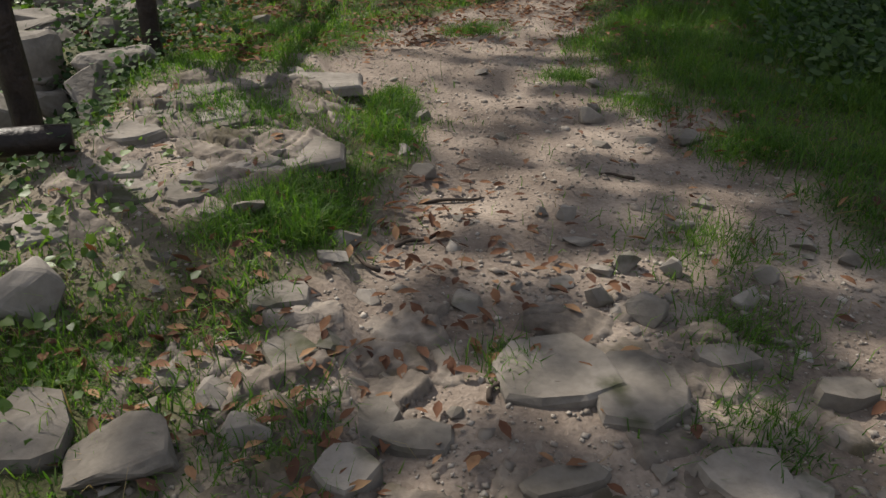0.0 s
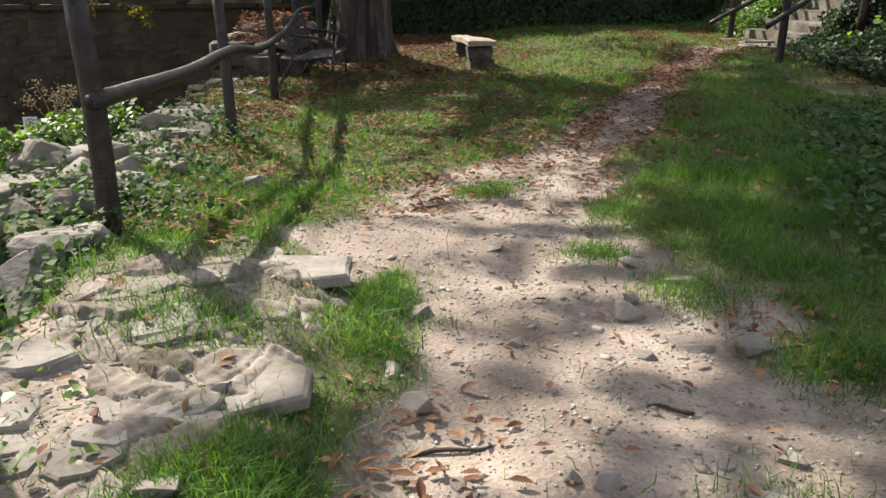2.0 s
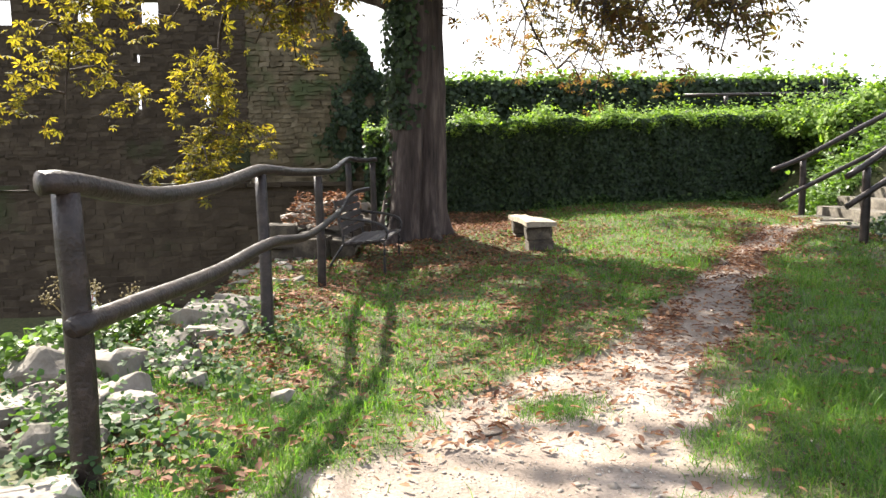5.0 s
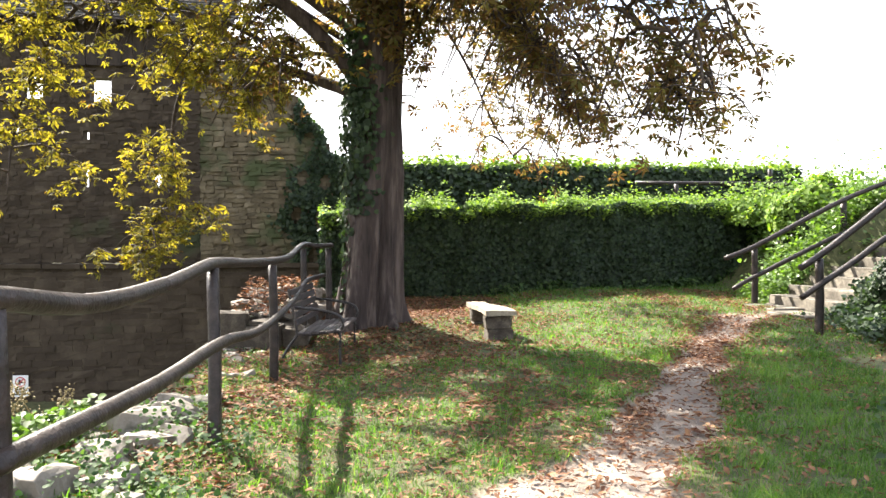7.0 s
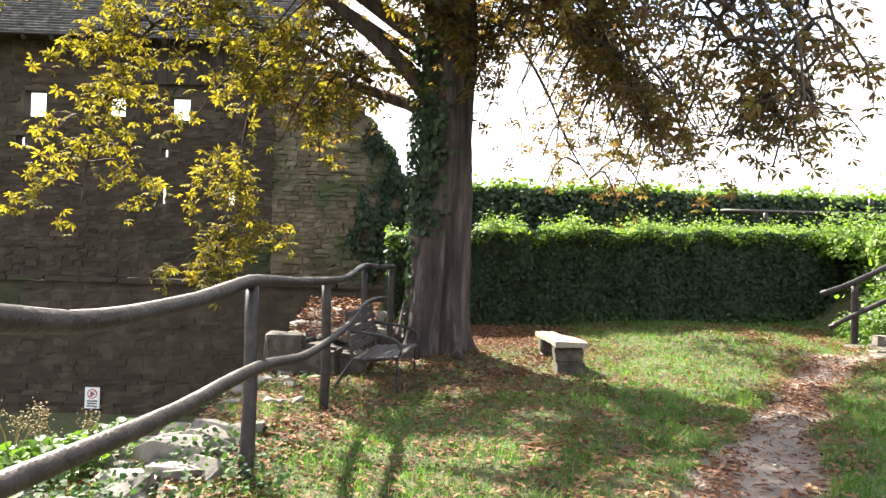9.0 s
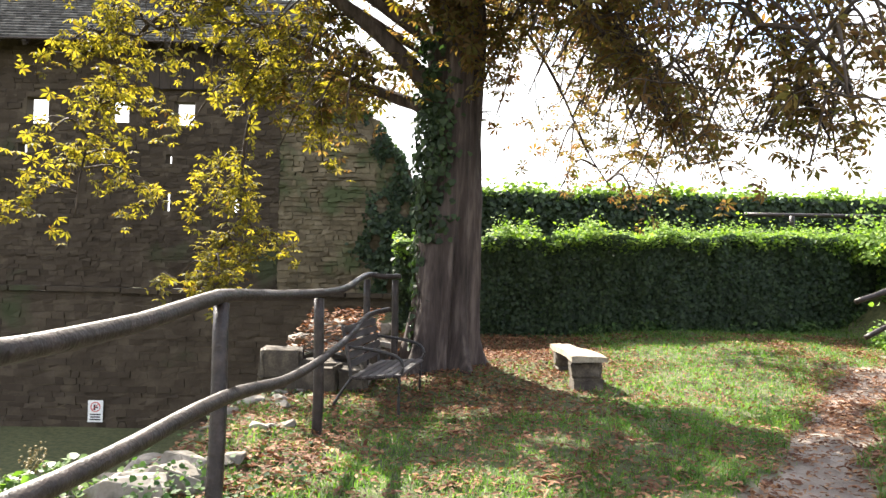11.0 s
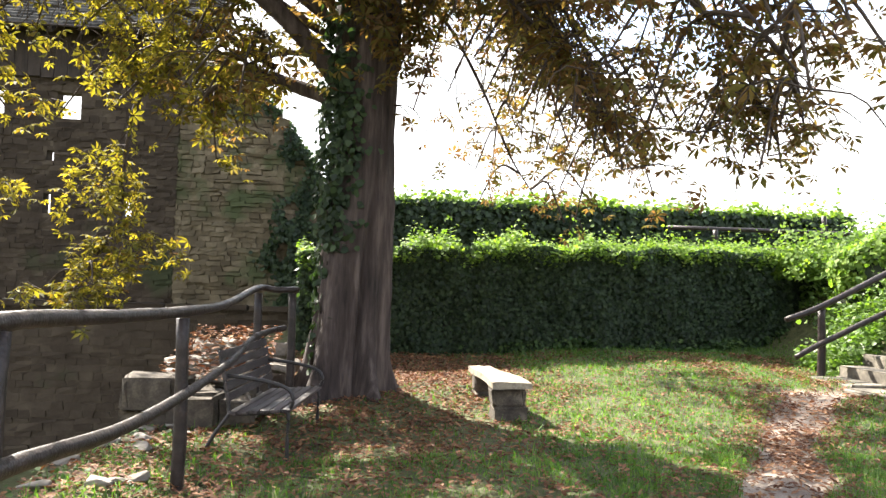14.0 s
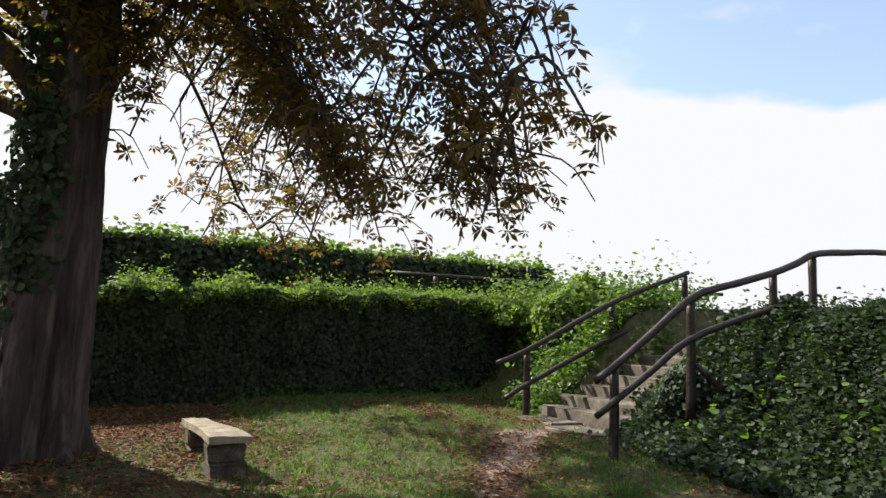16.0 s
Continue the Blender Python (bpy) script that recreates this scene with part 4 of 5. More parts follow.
# unseen upper leaves, added and kept only where their shadows make the wanted dapples
high = np.repeat(spots[spots[:, 2] > 6.2], 12, axis=0)
high = high + rng.normal(0, 0.4, high.shape)
h = high[:, 2] - 0.1
hx_, hy_ = high[:, 0] + h * 0.60, high[:, 1] - h * 0.85
shade_streaks = np.sin(3.4 * hx_ + 1.9 * hy_) * np.sin(7.4 * hy_ - 2.2 * hx_) + 0.8 * np.sin(9.3 * hx_ + 4.1 * hy_) * np.sin(6.1 * hx_ - 11.3 * hy_) < -0.22
verge = (hx_ > 2.0 + 0.25 * np.sin(2.7 * hy_) + 0.6 * (hy_ < 2.6)) | ((hx_ < -0.9) & (hy_ < 5.6))
lit_bank = ((hx_ + 0.5) / 1.9) ** 2 + ((hy_ - 7.3) / 1.2) ** 2 < 1
keep = (hx_ > -2.5) & (hx_ < 7) & (hy_ > -1) & (hy_ < 8.6) & (shade_streaks | verge) & ~lit_bank & (high[:, 2] > 6.2)
keep &= rng.random(len(high)) < np.where(verge, np.where(hy_ > 4.5, 0.2, 0.42), 1.0)
thin = 0.45 * ((spots[:, 0] > 0.9) & (spots[:, 0] < 2.6) & (spots[:, 2] < 5.4)) + 0.12 * (spots[:, 0] > 2.6)
spots = np.vstack([spots[rng.random(len(spots)) > np.maximum(gap, thin)], more, dense])
yellow = (spots[:, 0] < -1.0 + rng.normal(0, 0.9, len(spots)))
tagged(part("crown", mesh_of("crown", *leaf_cloud(high[keep], rng, 0.08, 0.15), M_YELLOW), tree, "small yellowing upper leaves added out of view to dapple the ground"), kind="stuff")
tagged(part("crown", mesh_of("crown", *leaf_cloud(spots[~yellow], rng), M_CROWN), tree, "brown and olive autumn leaves"), kind="stuff")
tagged(part("crown", mesh_of("crown", *leaf_cloud(spots[yellow], rng), M_YELLOW), tree, "yellowing sunlit leaves"), kind="stuff")


# ---- ivy wall and hedges ----
def leaf_quad():
    """An ivy leaf: a folded five-cornered blade."""
    return np.array([(0, 0, 0), (0.5, 0.28, 0.08), (0.34, 0.72, 0.05), (0, 1.0, -0.06), (-0.34, 0.72, 0.05), (-0.5, 0.28, 0.08), (0, 0.5, -0.03)]), np.array([(0, 1, 6), (1, 2, 6), (2, 3, 6), (3, 4, 6), (4, 5, 6), (5, 0, 6)])


IVY_V, IVY_F = leaf_quad()


def ivy_on(points, normals, lo, hi, r, droop=0.9):
    """Leaves that hang on a surface: their faces look along the normals, tips down."""
    n = len(points)
    nz = normals + r.normal(0, 0.45, (n, 3))
    nz /= np.linalg.norm(nz, axis=1)[:, None]
    down = np.array([0, 0, -1.0])[None] * droop + r.normal(0, 0.5, (n, 3))
    ty = down - (down * nz).sum(1)[:, None] * nz
    ty /= np.linalg.norm(ty, axis=1)[:, None] + 1e-9
    tx = np.cross(ty, nz)
    return scatter(IVY_V, IVY_F, points, np.stack([tx, ty, nz], -1), r.uniform(lo, hi, n))


hv, hf = [], []
HN = 46
hx = np.linspace(-0.4, 11.2, HN)
prof = [(0.0, -0.2), (-0.05, 0.6), (0.0, 1.4), (0.05, 2.0), (0.3, 2.28), (1.0, 2.3), (1.4, 2.2)]
for i, x in enumerate(hx):
    lift = float(np.interp(x, [-0.4, 3, 8, 11.2], [1.88, 2.05, 2.2, 2.15])) / 2.28
    for (dy, z) in prof:
        hv.append((x, hedge_line(x) + dy + 0.06 * math.sin(3 * x + z * 2), 0.35 + z * lift + 0.04 * math.sin(5 * x)))
P = len(prof)
for i in range(HN - 1):
    for j in range(P - 1):
        hf.append((i * P + j, (i + 1) * P + j, (i + 1) * P + j + 1, i * P + j + 1))
# the backing sheet is near-black to stand for shade behind the leaves
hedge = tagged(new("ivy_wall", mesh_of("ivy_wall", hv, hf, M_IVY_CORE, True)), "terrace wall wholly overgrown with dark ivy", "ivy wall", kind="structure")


def along_hedge(n, r, zlo, zhi):
    x = r.uniform(-0.4, 11.2, n)
    lift = np.interp(x, [-0.4, 3, 8, 11.2], [1.88, 2.05, 2.2, 2.15])
    u = r.uniform(zlo, zhi, n)
    y = hedge_line(x) - 0.03 + 0.06 * np.sin(3 * x + u * 4.5) - np.abs(r.normal(0, 0.07, n)) - 0.09 * (0.5 + 0.5 * np.sin(9 * x + 3 * np.sin(2 * x))) * (0.4 + 0.6 * u) - 0.14 * u ** 6
    return np.stack([x, y, 0.35 + u * lift + 0.04 * np.sin(5 * x)], -1)


# front leaves in the darkened tone, top leaves below in the sunlit one
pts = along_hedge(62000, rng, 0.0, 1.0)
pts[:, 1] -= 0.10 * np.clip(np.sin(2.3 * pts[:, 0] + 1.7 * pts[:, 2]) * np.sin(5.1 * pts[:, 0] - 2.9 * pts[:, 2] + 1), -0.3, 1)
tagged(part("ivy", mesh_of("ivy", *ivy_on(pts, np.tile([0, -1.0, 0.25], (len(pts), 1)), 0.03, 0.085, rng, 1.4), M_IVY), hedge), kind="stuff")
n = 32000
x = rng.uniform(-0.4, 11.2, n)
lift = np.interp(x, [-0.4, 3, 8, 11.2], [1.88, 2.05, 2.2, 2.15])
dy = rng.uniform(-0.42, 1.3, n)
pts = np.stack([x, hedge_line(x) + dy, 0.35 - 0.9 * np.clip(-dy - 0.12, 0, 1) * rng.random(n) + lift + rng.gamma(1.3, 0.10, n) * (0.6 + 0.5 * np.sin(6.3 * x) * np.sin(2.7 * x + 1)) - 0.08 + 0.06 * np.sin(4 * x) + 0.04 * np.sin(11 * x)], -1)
tagged(part("ivy_top", mesh_of("ivy_top", *ivy_on(pts, np.tile([0, -0.3, 1.0], (n, 1)), 0.035, 0.09, rng, 0.3), M_LEAF_SUNLIT), hedge, "ivy shoots painted a brighter, sunlit green"), kind="stuff")


def bush(name, label, cat, centre, size, count, mat, r, lo=0.07, hi=0.14, core=True, shape=2.0):
    """A rounded shrub: a core near-black for stems and inner shade, and many leaves in clumps about it."""
    cx, cy, cz = centre
    sx, sy, sz = size
    top = tagged(new(name), label, cat)
    if core:
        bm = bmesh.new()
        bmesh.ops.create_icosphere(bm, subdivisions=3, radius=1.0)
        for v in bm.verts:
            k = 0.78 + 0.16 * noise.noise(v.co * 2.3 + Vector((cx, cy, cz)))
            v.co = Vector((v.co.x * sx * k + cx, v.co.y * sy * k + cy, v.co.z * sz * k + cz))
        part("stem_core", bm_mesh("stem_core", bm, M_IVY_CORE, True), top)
    d = r.normal(size=(count, 3))
    d /= np.linalg.norm(d, axis=1)[:, None]
    d[:, 2] = np.abs(d[:, 2]) * np.where(r.random(count) < 0.8, 1, -1)
    rad = 0.82 + 0.16 * np.sin(5 * d[:, 0] + 3 * d[:, 2] + cx) * np.cos(4 * d[:, 1] + cy) + r.normal(0, 0.06, count)
    p = d * rad[:, None] * np.array(size) + np.array(centre)
    tagged(part("leaves", mesh_of("leaves", *ivy_on(p, d, lo, hi, r), mat), top), kind="stuff")
    return top


# far hedge on the terrace, and trees behind the wall
back = tagged(new("terrace_hedge"), "tall clipped hedge behind the ivy wall on the terrace", "hedge")
# near-black box: stems and painted shade inside the hedge
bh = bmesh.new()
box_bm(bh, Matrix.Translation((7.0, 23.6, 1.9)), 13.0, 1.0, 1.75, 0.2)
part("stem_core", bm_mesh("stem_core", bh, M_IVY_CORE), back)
# same split here: shade-dark front leaves, sun-bright top leaves
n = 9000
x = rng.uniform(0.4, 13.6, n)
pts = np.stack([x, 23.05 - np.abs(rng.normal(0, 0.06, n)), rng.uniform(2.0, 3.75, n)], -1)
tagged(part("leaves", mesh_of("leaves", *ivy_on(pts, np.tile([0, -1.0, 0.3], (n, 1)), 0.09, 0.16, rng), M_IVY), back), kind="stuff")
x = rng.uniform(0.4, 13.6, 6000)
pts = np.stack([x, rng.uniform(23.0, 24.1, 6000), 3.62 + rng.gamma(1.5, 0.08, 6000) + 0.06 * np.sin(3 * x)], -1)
tagged(part("leaves", mesh_of("leaves", *ivy_on(pts, np.tile([0, -0.3, 1.0], (6000, 1)), 0.09, 0.17, rng, 0.3), M_LEAF_SUNLIT), back), kind="stuff")

# this shrub wears the leaf colour with sunlight painted in
bush("leafy_bush", "shrub beside the steps in a painted sunlit green", "bush", (10.9, 18.0, 1.9), (1.3, 0.9, 1.25), 6500, M_LEAF_SUNLIT, rng, 0.06, 0.13)
bush("leafy_bush", "ivy mound spilling over the bank beside the steps", "bush", (9.9, 13.2, 0.8), (1.5, 0.75, 0.85), 9000, M_IVY, rng, 0.04, 0.09)
n = 15000
x, z = rng.uniform(-2.4, 0.5, n), rng.uniform(0.4, 6.2, n)
reach = -1.25 + 0.35 * np.sin(1.7 * z + 0.5) + 0.2 * np.sin(4.9 * z) - 0.25 * (z < 1.6) + rng.normal(0, 0.16, n)
k = (x > reach) & (z < np.array([gable_top(a) for a in x]) + 0.12) & (np.sin(5.3 * x + 2.1 * z) * np.sin(3.7 * z - 4.3 * x) > -0.45)
pts = np.stack([x, WALL_Y - 0.06 - 0.35 * rng.random(n) * np.clip(0.5 + 0.5 * np.sin(3.1 * x + 1.9 * z), 0, 1), z], -1)[k]
tagged(new("wall_ivy", mesh_of("wall_ivy", *ivy_on(pts, np.tile([0, -1.0, 0.25], (len(pts), 1)), 0.06, 0.14, rng, 1.3), M_IVY)), "dark ivy climbing the broken end of the ruined wall", "ivy", kind="stuff")

# ivy on the trunk
n = 2600
a = rng.normal(-2.3, 0.42, n)
z = rng.uniform(0.4, 5.2, n)
keep = rng.random(n) < np.interp(z, [0.4, 1.4, 2.2, 3.6, 4.2, 5.2], [0.12, 0.15, 0.55, 0.9, 0.5, 0.2])
a, z = a[keep], z[keep]
a = np.where(z < 1.9, a - 0.75, a)
rr = 0.44 + 0.10 * np.exp(-(z - 0.1) / 0.35) + np.abs(rng.normal(0, 0.05, len(a)))
pts = np.stack([TX + 0.05 + rr * np.cos(a), TY + 0.05 + rr * np.sin(a), z + 0.15], -1)
nrm = np.stack([np.cos(a), np.sin(a), 0.2 + 0 * a], -1)
tagged(part("trunk_ivy", mesh_of("trunk_ivy", *ivy_on(pts, nrm, 0.06, 0.12, rng), M_IVY), tree, "dark ivy climbing the trunk"), kind="stuff")

# ---- low ruined wall by the bench ----
ruin = tagged(new("ruined_wall"), "low tumbledown rubble wall strewn with fallen leaves", "ruined wall")
rr_ = random.Random(21)
for k in range(110):
    u, v, w = rr_.random(), rr_.random(), rr_.random()
    x = -1.7 + 1.15 * v + 0.35 * u
    y = 12.85 + 2.6 * u
    top_z = 0.52 + 0.45 * u
    z = 0.0 + w * top_z - 0.05
    me = rock_mesh("stone", rr_, rr_.uniform(0.25, 0.55), rr_.uniform(0.25, 0.5), rr_.uniform(0.12, 0.24), M_STONE, 18)
    ob = part("stone", me, ruin)
    ob.matrix_world = pose(x, y, z, rr_.uniform(-8, 8), rr_.uniform(-8, 8), rr_.uniform(-20, 20))
core = bmesh.new()
box_bm(core, pose(-0.95, 14.2, -2.4, 0, 0, -7), 1.15, 2.5, 2.85)
part("core", bm_mesh("core", core, M_MORTAR), ruin)
for (x, y, z, sx, sy, sz, rz) in [(-1.47, 12.75, 0.36, 0.5, 0.5, 0.34, 8), (-1.42, 12.8, 0.06, 0.6, 0.45, 0.32, -4), (-1.0, 12.72, 0.16, 0.5, 0.45, 0.36, -5), (-0.62, 12.85, 0.1, 0.36, 0.4, 0.38, 12), (-1.05, 12.8, 0.42, 0.45, 0.4, 0.16, 14)]:
    ob = part("stone", bm_mesh("stone", box_bm(bmesh.new(), Matrix.Identity(4), sx, sy, sz, 0.045, 0.03, rr_), M_BLOCK), ruin, "squared weathered grey block")
    ob.matrix_world = pose(x, y, z - 0.05, 0, 0, rz)

# ---- grass, litter, stones ----
BLADE_V = np.array([(-0.5, 0, 0), (0.5, 0, 0), (0.38, 0.2, 0.58), (-0.38, 0.2, 0.58), (0, 0.8, 0.86)])
BLADE_F3 = np.array([(0, 1, 2), (0, 2, 3), (3, 2, 4)])


def grass_patch(name, label, x, y, h, r, mat, lean=0.35, width=0.0045):
    z = land(x, y) - 0.004
    n = len(x)
    t = turns_of(r.uniform(0, 6.28, n), r.normal(0, lean, n), r.uniform(0, 6.28, n))
    v = BLADE_V[None] * np.stack([np.full(n, width) * r.uniform(0.7, 1.5, n), h * 0.9, h], -1)[:, None]
    v = np.einsum("nij,nkj->nki", t, v) + np.stack([x, y, z], -1)[:, None]
    f = BLADE_F3[None] + (np.arange(n) * 5)[:, None, None]
    return tagged(new(name, mesh_of(name, v.reshape(-1, 3), f.reshape(-1, 3), mat)), label, "grass", kind="stuff")


def sown(n, x0, x1, y0, y1, r, bare=0.0):
    x, y = r.uniform(x0, x1, n), r.uniform(y0, y1, n)
    clump = 0.5 + 0.5 * np.sin(3.1 * x + 1.7 * y) * np.sin(2.3 * y - 1.9 * x + 1) + 0.3 * np.sin(7 * x + 5 * y)
    p = (1 - dirt_share(x, y)) * (0.45 + 0.55 * np.clip(clump, 0, 1)) + bare
    p = p * (x > moat_edge(y) + 0.1) * (y < hedge_line(x) - 0.1)
    p = p * np.where((x < 2.3) & (y > 9.5), 0.55, 1.0) * np.where((x > -0.4) & (x < 2.2) & (y > 11.5), 0.5, 1.0) * np.where((x < 3.2) & (y > 15.0), 0.25, 1.0)
    k = r.random(n) < p
    return x[k], y[k]


def tussock(x, y):
    """Taller and shorter clumps in the lawn."""
    t = np.sin(4.3 * x + 1.9 * y) * np.sin(3.7 * y - 2.2 * x + 0.8) + 0.6 * np.sin(9.1 * x - 6.3 * y) * np.sin(7.7 * y + 5.2 * x)
    return np.clip(0.95 + 0.5 * t, 0.4, 1.9)


x, y = sown(210000, -1.3, 4.6, 0.8, 6.5, rng, 0.004)
grass_patch("grass", "green lawn grass", x, y, rng.gamma(5, 0.012, len(x)) * np.interp(x, [1.4, 2.0, 2.6], [0.75, 1.05, 1.45]) * tussock(x, y), rng, M_GRASS, 0.6, 0.0045)
x, y = sown(120000, -2.2, 6.5, 6.2, 11.5, rng)
grass_patch("grass", "green lawn grass", x, y, rng.gamma(5, 0.011, len(x)) * np.where(x > 3.4, 1.3, 1.0) * tussock(x, y), rng, M_GRASS, width=0.006)
x, y = sown(100000, -1.2, 9.5, 11.2, 19.8, rng)
grass_patch("grass", "green lawn grass", x, y, rng.gamma(5, 0.011, len(x)), rng, M_GRASS, width=0.009)
x, y = sown(16000, -1.3, 3.2, 0.8, 8.5, rng, 0.01)
grass_patch("dry_grass", "dry straw-coloured grass stalks", x, y, rng.gamma(4, 0.016, len(x)), rng, M_STRAW, 0.7, 0.003)

CURL_V = np.array([(0, -0.5, 0), (0.2, -0.1, 0.10), (0.17, 0.22, 0.12), (0, 0.5, 0.05), (-0.17, 0.22, 0.10), (-0.2, -0.1, 0.12), (0, 0.0, 0.02), (0, 0.25, 0.0)])
CURL_F = np.array([(0, 1, 6), (1, 2, 7), (1, 7, 6), (2, 3, 7), (3, 4, 7), (4, 5, 6), (4, 6, 7), (5, 0, 6)])


def litter(name, x, y, lo, hi, r, lift=0.012):
    n = len(x)
    p = np.stack([x, y, land(x, y) + lift + r.uniform(0, 0.02, n)], -1)
    v, f = scatter(CURL_V, CURL_F, p, turns_of(r.uniform(0, 6.28, n), r.normal(0, 0.35, n), r.uniform(0, 6.28, n)), r.uniform(lo, hi, n))
    return tagged(new(name, mesh_of(name, v, f, M_LITTER)), "curled brown fallen chestnut leaves", "fallen leaves", kind="stuff")


def litter_share(x, y):
    c, w = np.interp(y, PATH_Y, PATH_X), np.interp(y, PATH_Y, PATH_W)
    edge = np.exp(-((np.abs(x - c) - w * 0.8) / 0.35) ** 2)
    p = 0.14 + 0.20 * (np.sin(1.9 * x + 1.1 * y) * np.sin(1.3 * y - 0.8 * x) > 0.2) + 0.8 * edge * step01(y, 5.5, 8)
    p = np.maximum(p, 1.0 * np.exp(-(((x - 0.6) / 2.0) ** 2 + ((y - 13.2) / 2.8) ** 2)))
    p = np.maximum(p, 1.6 * np.exp(-(((x - 1.2) / 2.2) ** 4 + ((y - 16.2) / 2.2) ** 4)))
    p = np.maximum(p, 0.8 * np.exp(-(((x - 1.6) / 1.7) ** 2 + ((y - 9.0) / 2.2) ** 2)))
    p = np.maximum(p, 1.3 * np.exp(-(((x + 0.9) / 0.7) ** 2 + ((y - 9.8) / 3.0) ** 2)))
    p = p * (0.55 + 0.6 * np.clip(np.sin(2.9 * x + 1.7 * y) * np.sin(3.3 * y - 2.1 * x) + 0.5 * np.sin(7 * x - 5 * y), 0, 1))
    return p * (x > moat_edge(y) - 0.4) * (y < hedge_line(x))


x, y = rng.uniform(-2.2, 9, 130000), rng.uniform(5.5, 18.5, 130000)
k = rng.random(len(x)) < litter_share(x, y) * np.interp(y, [5.5, 9, 12], [0.55, 0.8, 1.0])
litter("fallen_leaves", x[k], y[k], 0.035, 0.095, rng, 0.018)
cl = rng.choice(9, 420)
lx = np.array([0.1, 0.35, -0.45, 0.05, 1.9, -0.75, 0.2, -0.2, 0.6])[cl] + rng.normal(0, 0.2, 420)
ly = np.array([2.45, 2.9, 1.85, 5.6, 3.6, 1.95, 1.75, 1.45, 2.25])[cl] + rng.normal(0, 0.2, 420)
litter("fallen_leaves", np.concatenate([lx, rng.uniform(-1.2, 2.6, 330)]), np.concatenate([ly, rng.uniform(0.9, 6.5, 330)]), 0.035, 0.085, rng)

# gravel
PEB_V = np.array([(1, 0, 0), (0, 1, 0), (-1, 0, 0), (0, -1, 0), (0.25, 0.2, 0.7), (0.1, -0.1, -0.7)]) * 0.5
PEB_F = np.array([(0, 1, 4), (1, 2, 4), (2, 3, 4), (3, 0, 4), (1, 0, 5), (2, 1, 5), (3, 2, 5), (0, 3, 5)])
n = 40000
x, y = rng.uniform(-1.4, 3.4, n), 0.6 + 8.4 * rng.random(n) ** 1.4
k = rng.random(n) < 0.12 + 0.88 * dirt_share(x, y)
x, y = x[k], y[k]
s = 0.004 + rng.gamma(1.1, 0.005, len(x))
v, f = scatter(PEB_V, PEB_F, np.stack([x, y, land(x, y) + 0.002], -1), turns_of(rng.uniform(0, 6.28, len(x)), rng.normal(0, 0.5, len(x)), rng.uniform(0, 6.28, len(x))), s)
tagged(new("gravel", mesh_of("gravel", v, f, M_PEBBLE)), "loose pale gravel and stone chips on the path", "gravel", kind="stuff")

n = 1500
x, y = rng.uniform(-1.1, 2.0, n), 0.7 + 4.6 * rng.random(n) ** 1.9
k = rng.random(n) < dirt_share(x, y) * (0.35 + 0.65 * (np.sin(3.7 * x + 2.1 * y) * np.sin(4.1 * y - 1.3 * x) > -0.1))
x, y = x[k], y[k]
s = 0.016 + rng.gamma(1.4, 0.011, len(x))
v, f = scatter(PEB_V * np.array([1.2, 0.9, 0.55]) + rng.normal(0, 0.02, PEB_V.shape), PEB_F, np.stack([x, y, land(x, y) + 0.002], -1), turns_of(rng.uniform(0, 6.28, len(x)), rng.normal(0, 0.25, len(x)), rng.uniform(0, 6.28, len(x))), s)
tagged(new("stone_chips", mesh_of("stone_chips", v, f, M_PEBBLE)), "angular pale stone chips scattered on the path", "gravel", kind="stuff")

# single stones of the path and the edge
sr = random.Random(33)


def stone(x, y, sx, sy, sz, rz=None, sink=0.35, label="angular grey limestone lying in the path", lift=None, tilt=6, count=14):
    ob = new("stone", rock_mesh("stone", sr, sx, sy, sz, M_STONE, count))
    z = land1(x, y) if lift is None else lift
    ob.matrix_world = pose(x, y, z + sz * (0.5 - sink), sr.uniform(-tilt, tilt), sr.uniform(-tilt, tilt), sr.uniform(0, 360) if rz is None else rz)
    return tagged(ob, label, "stone", group="stones of the path")


for k in range(110):
    x, y = sr.uniform(-1.0, 1.9), 0.8 + 3.4 * sr.random() ** 2.0
    s = 0.03 + 0.09 * sr.random() ** 2
    stone(x, y, s * sr.uniform(0.9, 1.6), s, s * sr.uniform(0.35, 0.7))


def slab_mesh(name, r, sx, sy, th, mat, corners=9):
    """A flat flagstone: an uneven outline, a worn rim and a slightly dished top."""
    bm = bmesh.new()
    ring = []
    for k in range(corners):
        a = 2 * math.pi * (k + r.uniform(-0.3, 0.3)) / corners
        q = (abs(math.cos(a)) ** 3.5 + abs(math.sin(a)) ** 3.5) ** (-1 / 3.5) * r.uniform(0.82, 1.05)
        ring.append((math.cos(a) * q * sx / 2, math.sin(a) * q * sy / 2))
    low = [bm.verts.new((x * 1.02, y * 1.02, -th / 2)) for x, y in ring]
    mid = [bm.verts.new((x, y, th * r.uniform(0.2, 0.34))) for x, y in ring]
    top = [bm.verts.new((x * 0.93, y * 0.93, th / 2 + r.uniform(-0.08, 0.08) * th)) for x, y in ring]
    hub = bm.verts.new((r.uniform(-0.1, 0.1) * sx, r.uniform(-0.1, 0.1) * sy, th / 2 + r.uniform(-0.05, 0.1) * th))
    for k in range(corners):
        j = (k + 1) % corners
        bm.faces.new((low[k], low[j], mid[j], mid[k]))
        bm.faces.new((mid[k], mid[j], top[j], top[k]))
        bm.faces.new((top[k], top[j], hub))
    return bm_mesh(name, bm, mat)


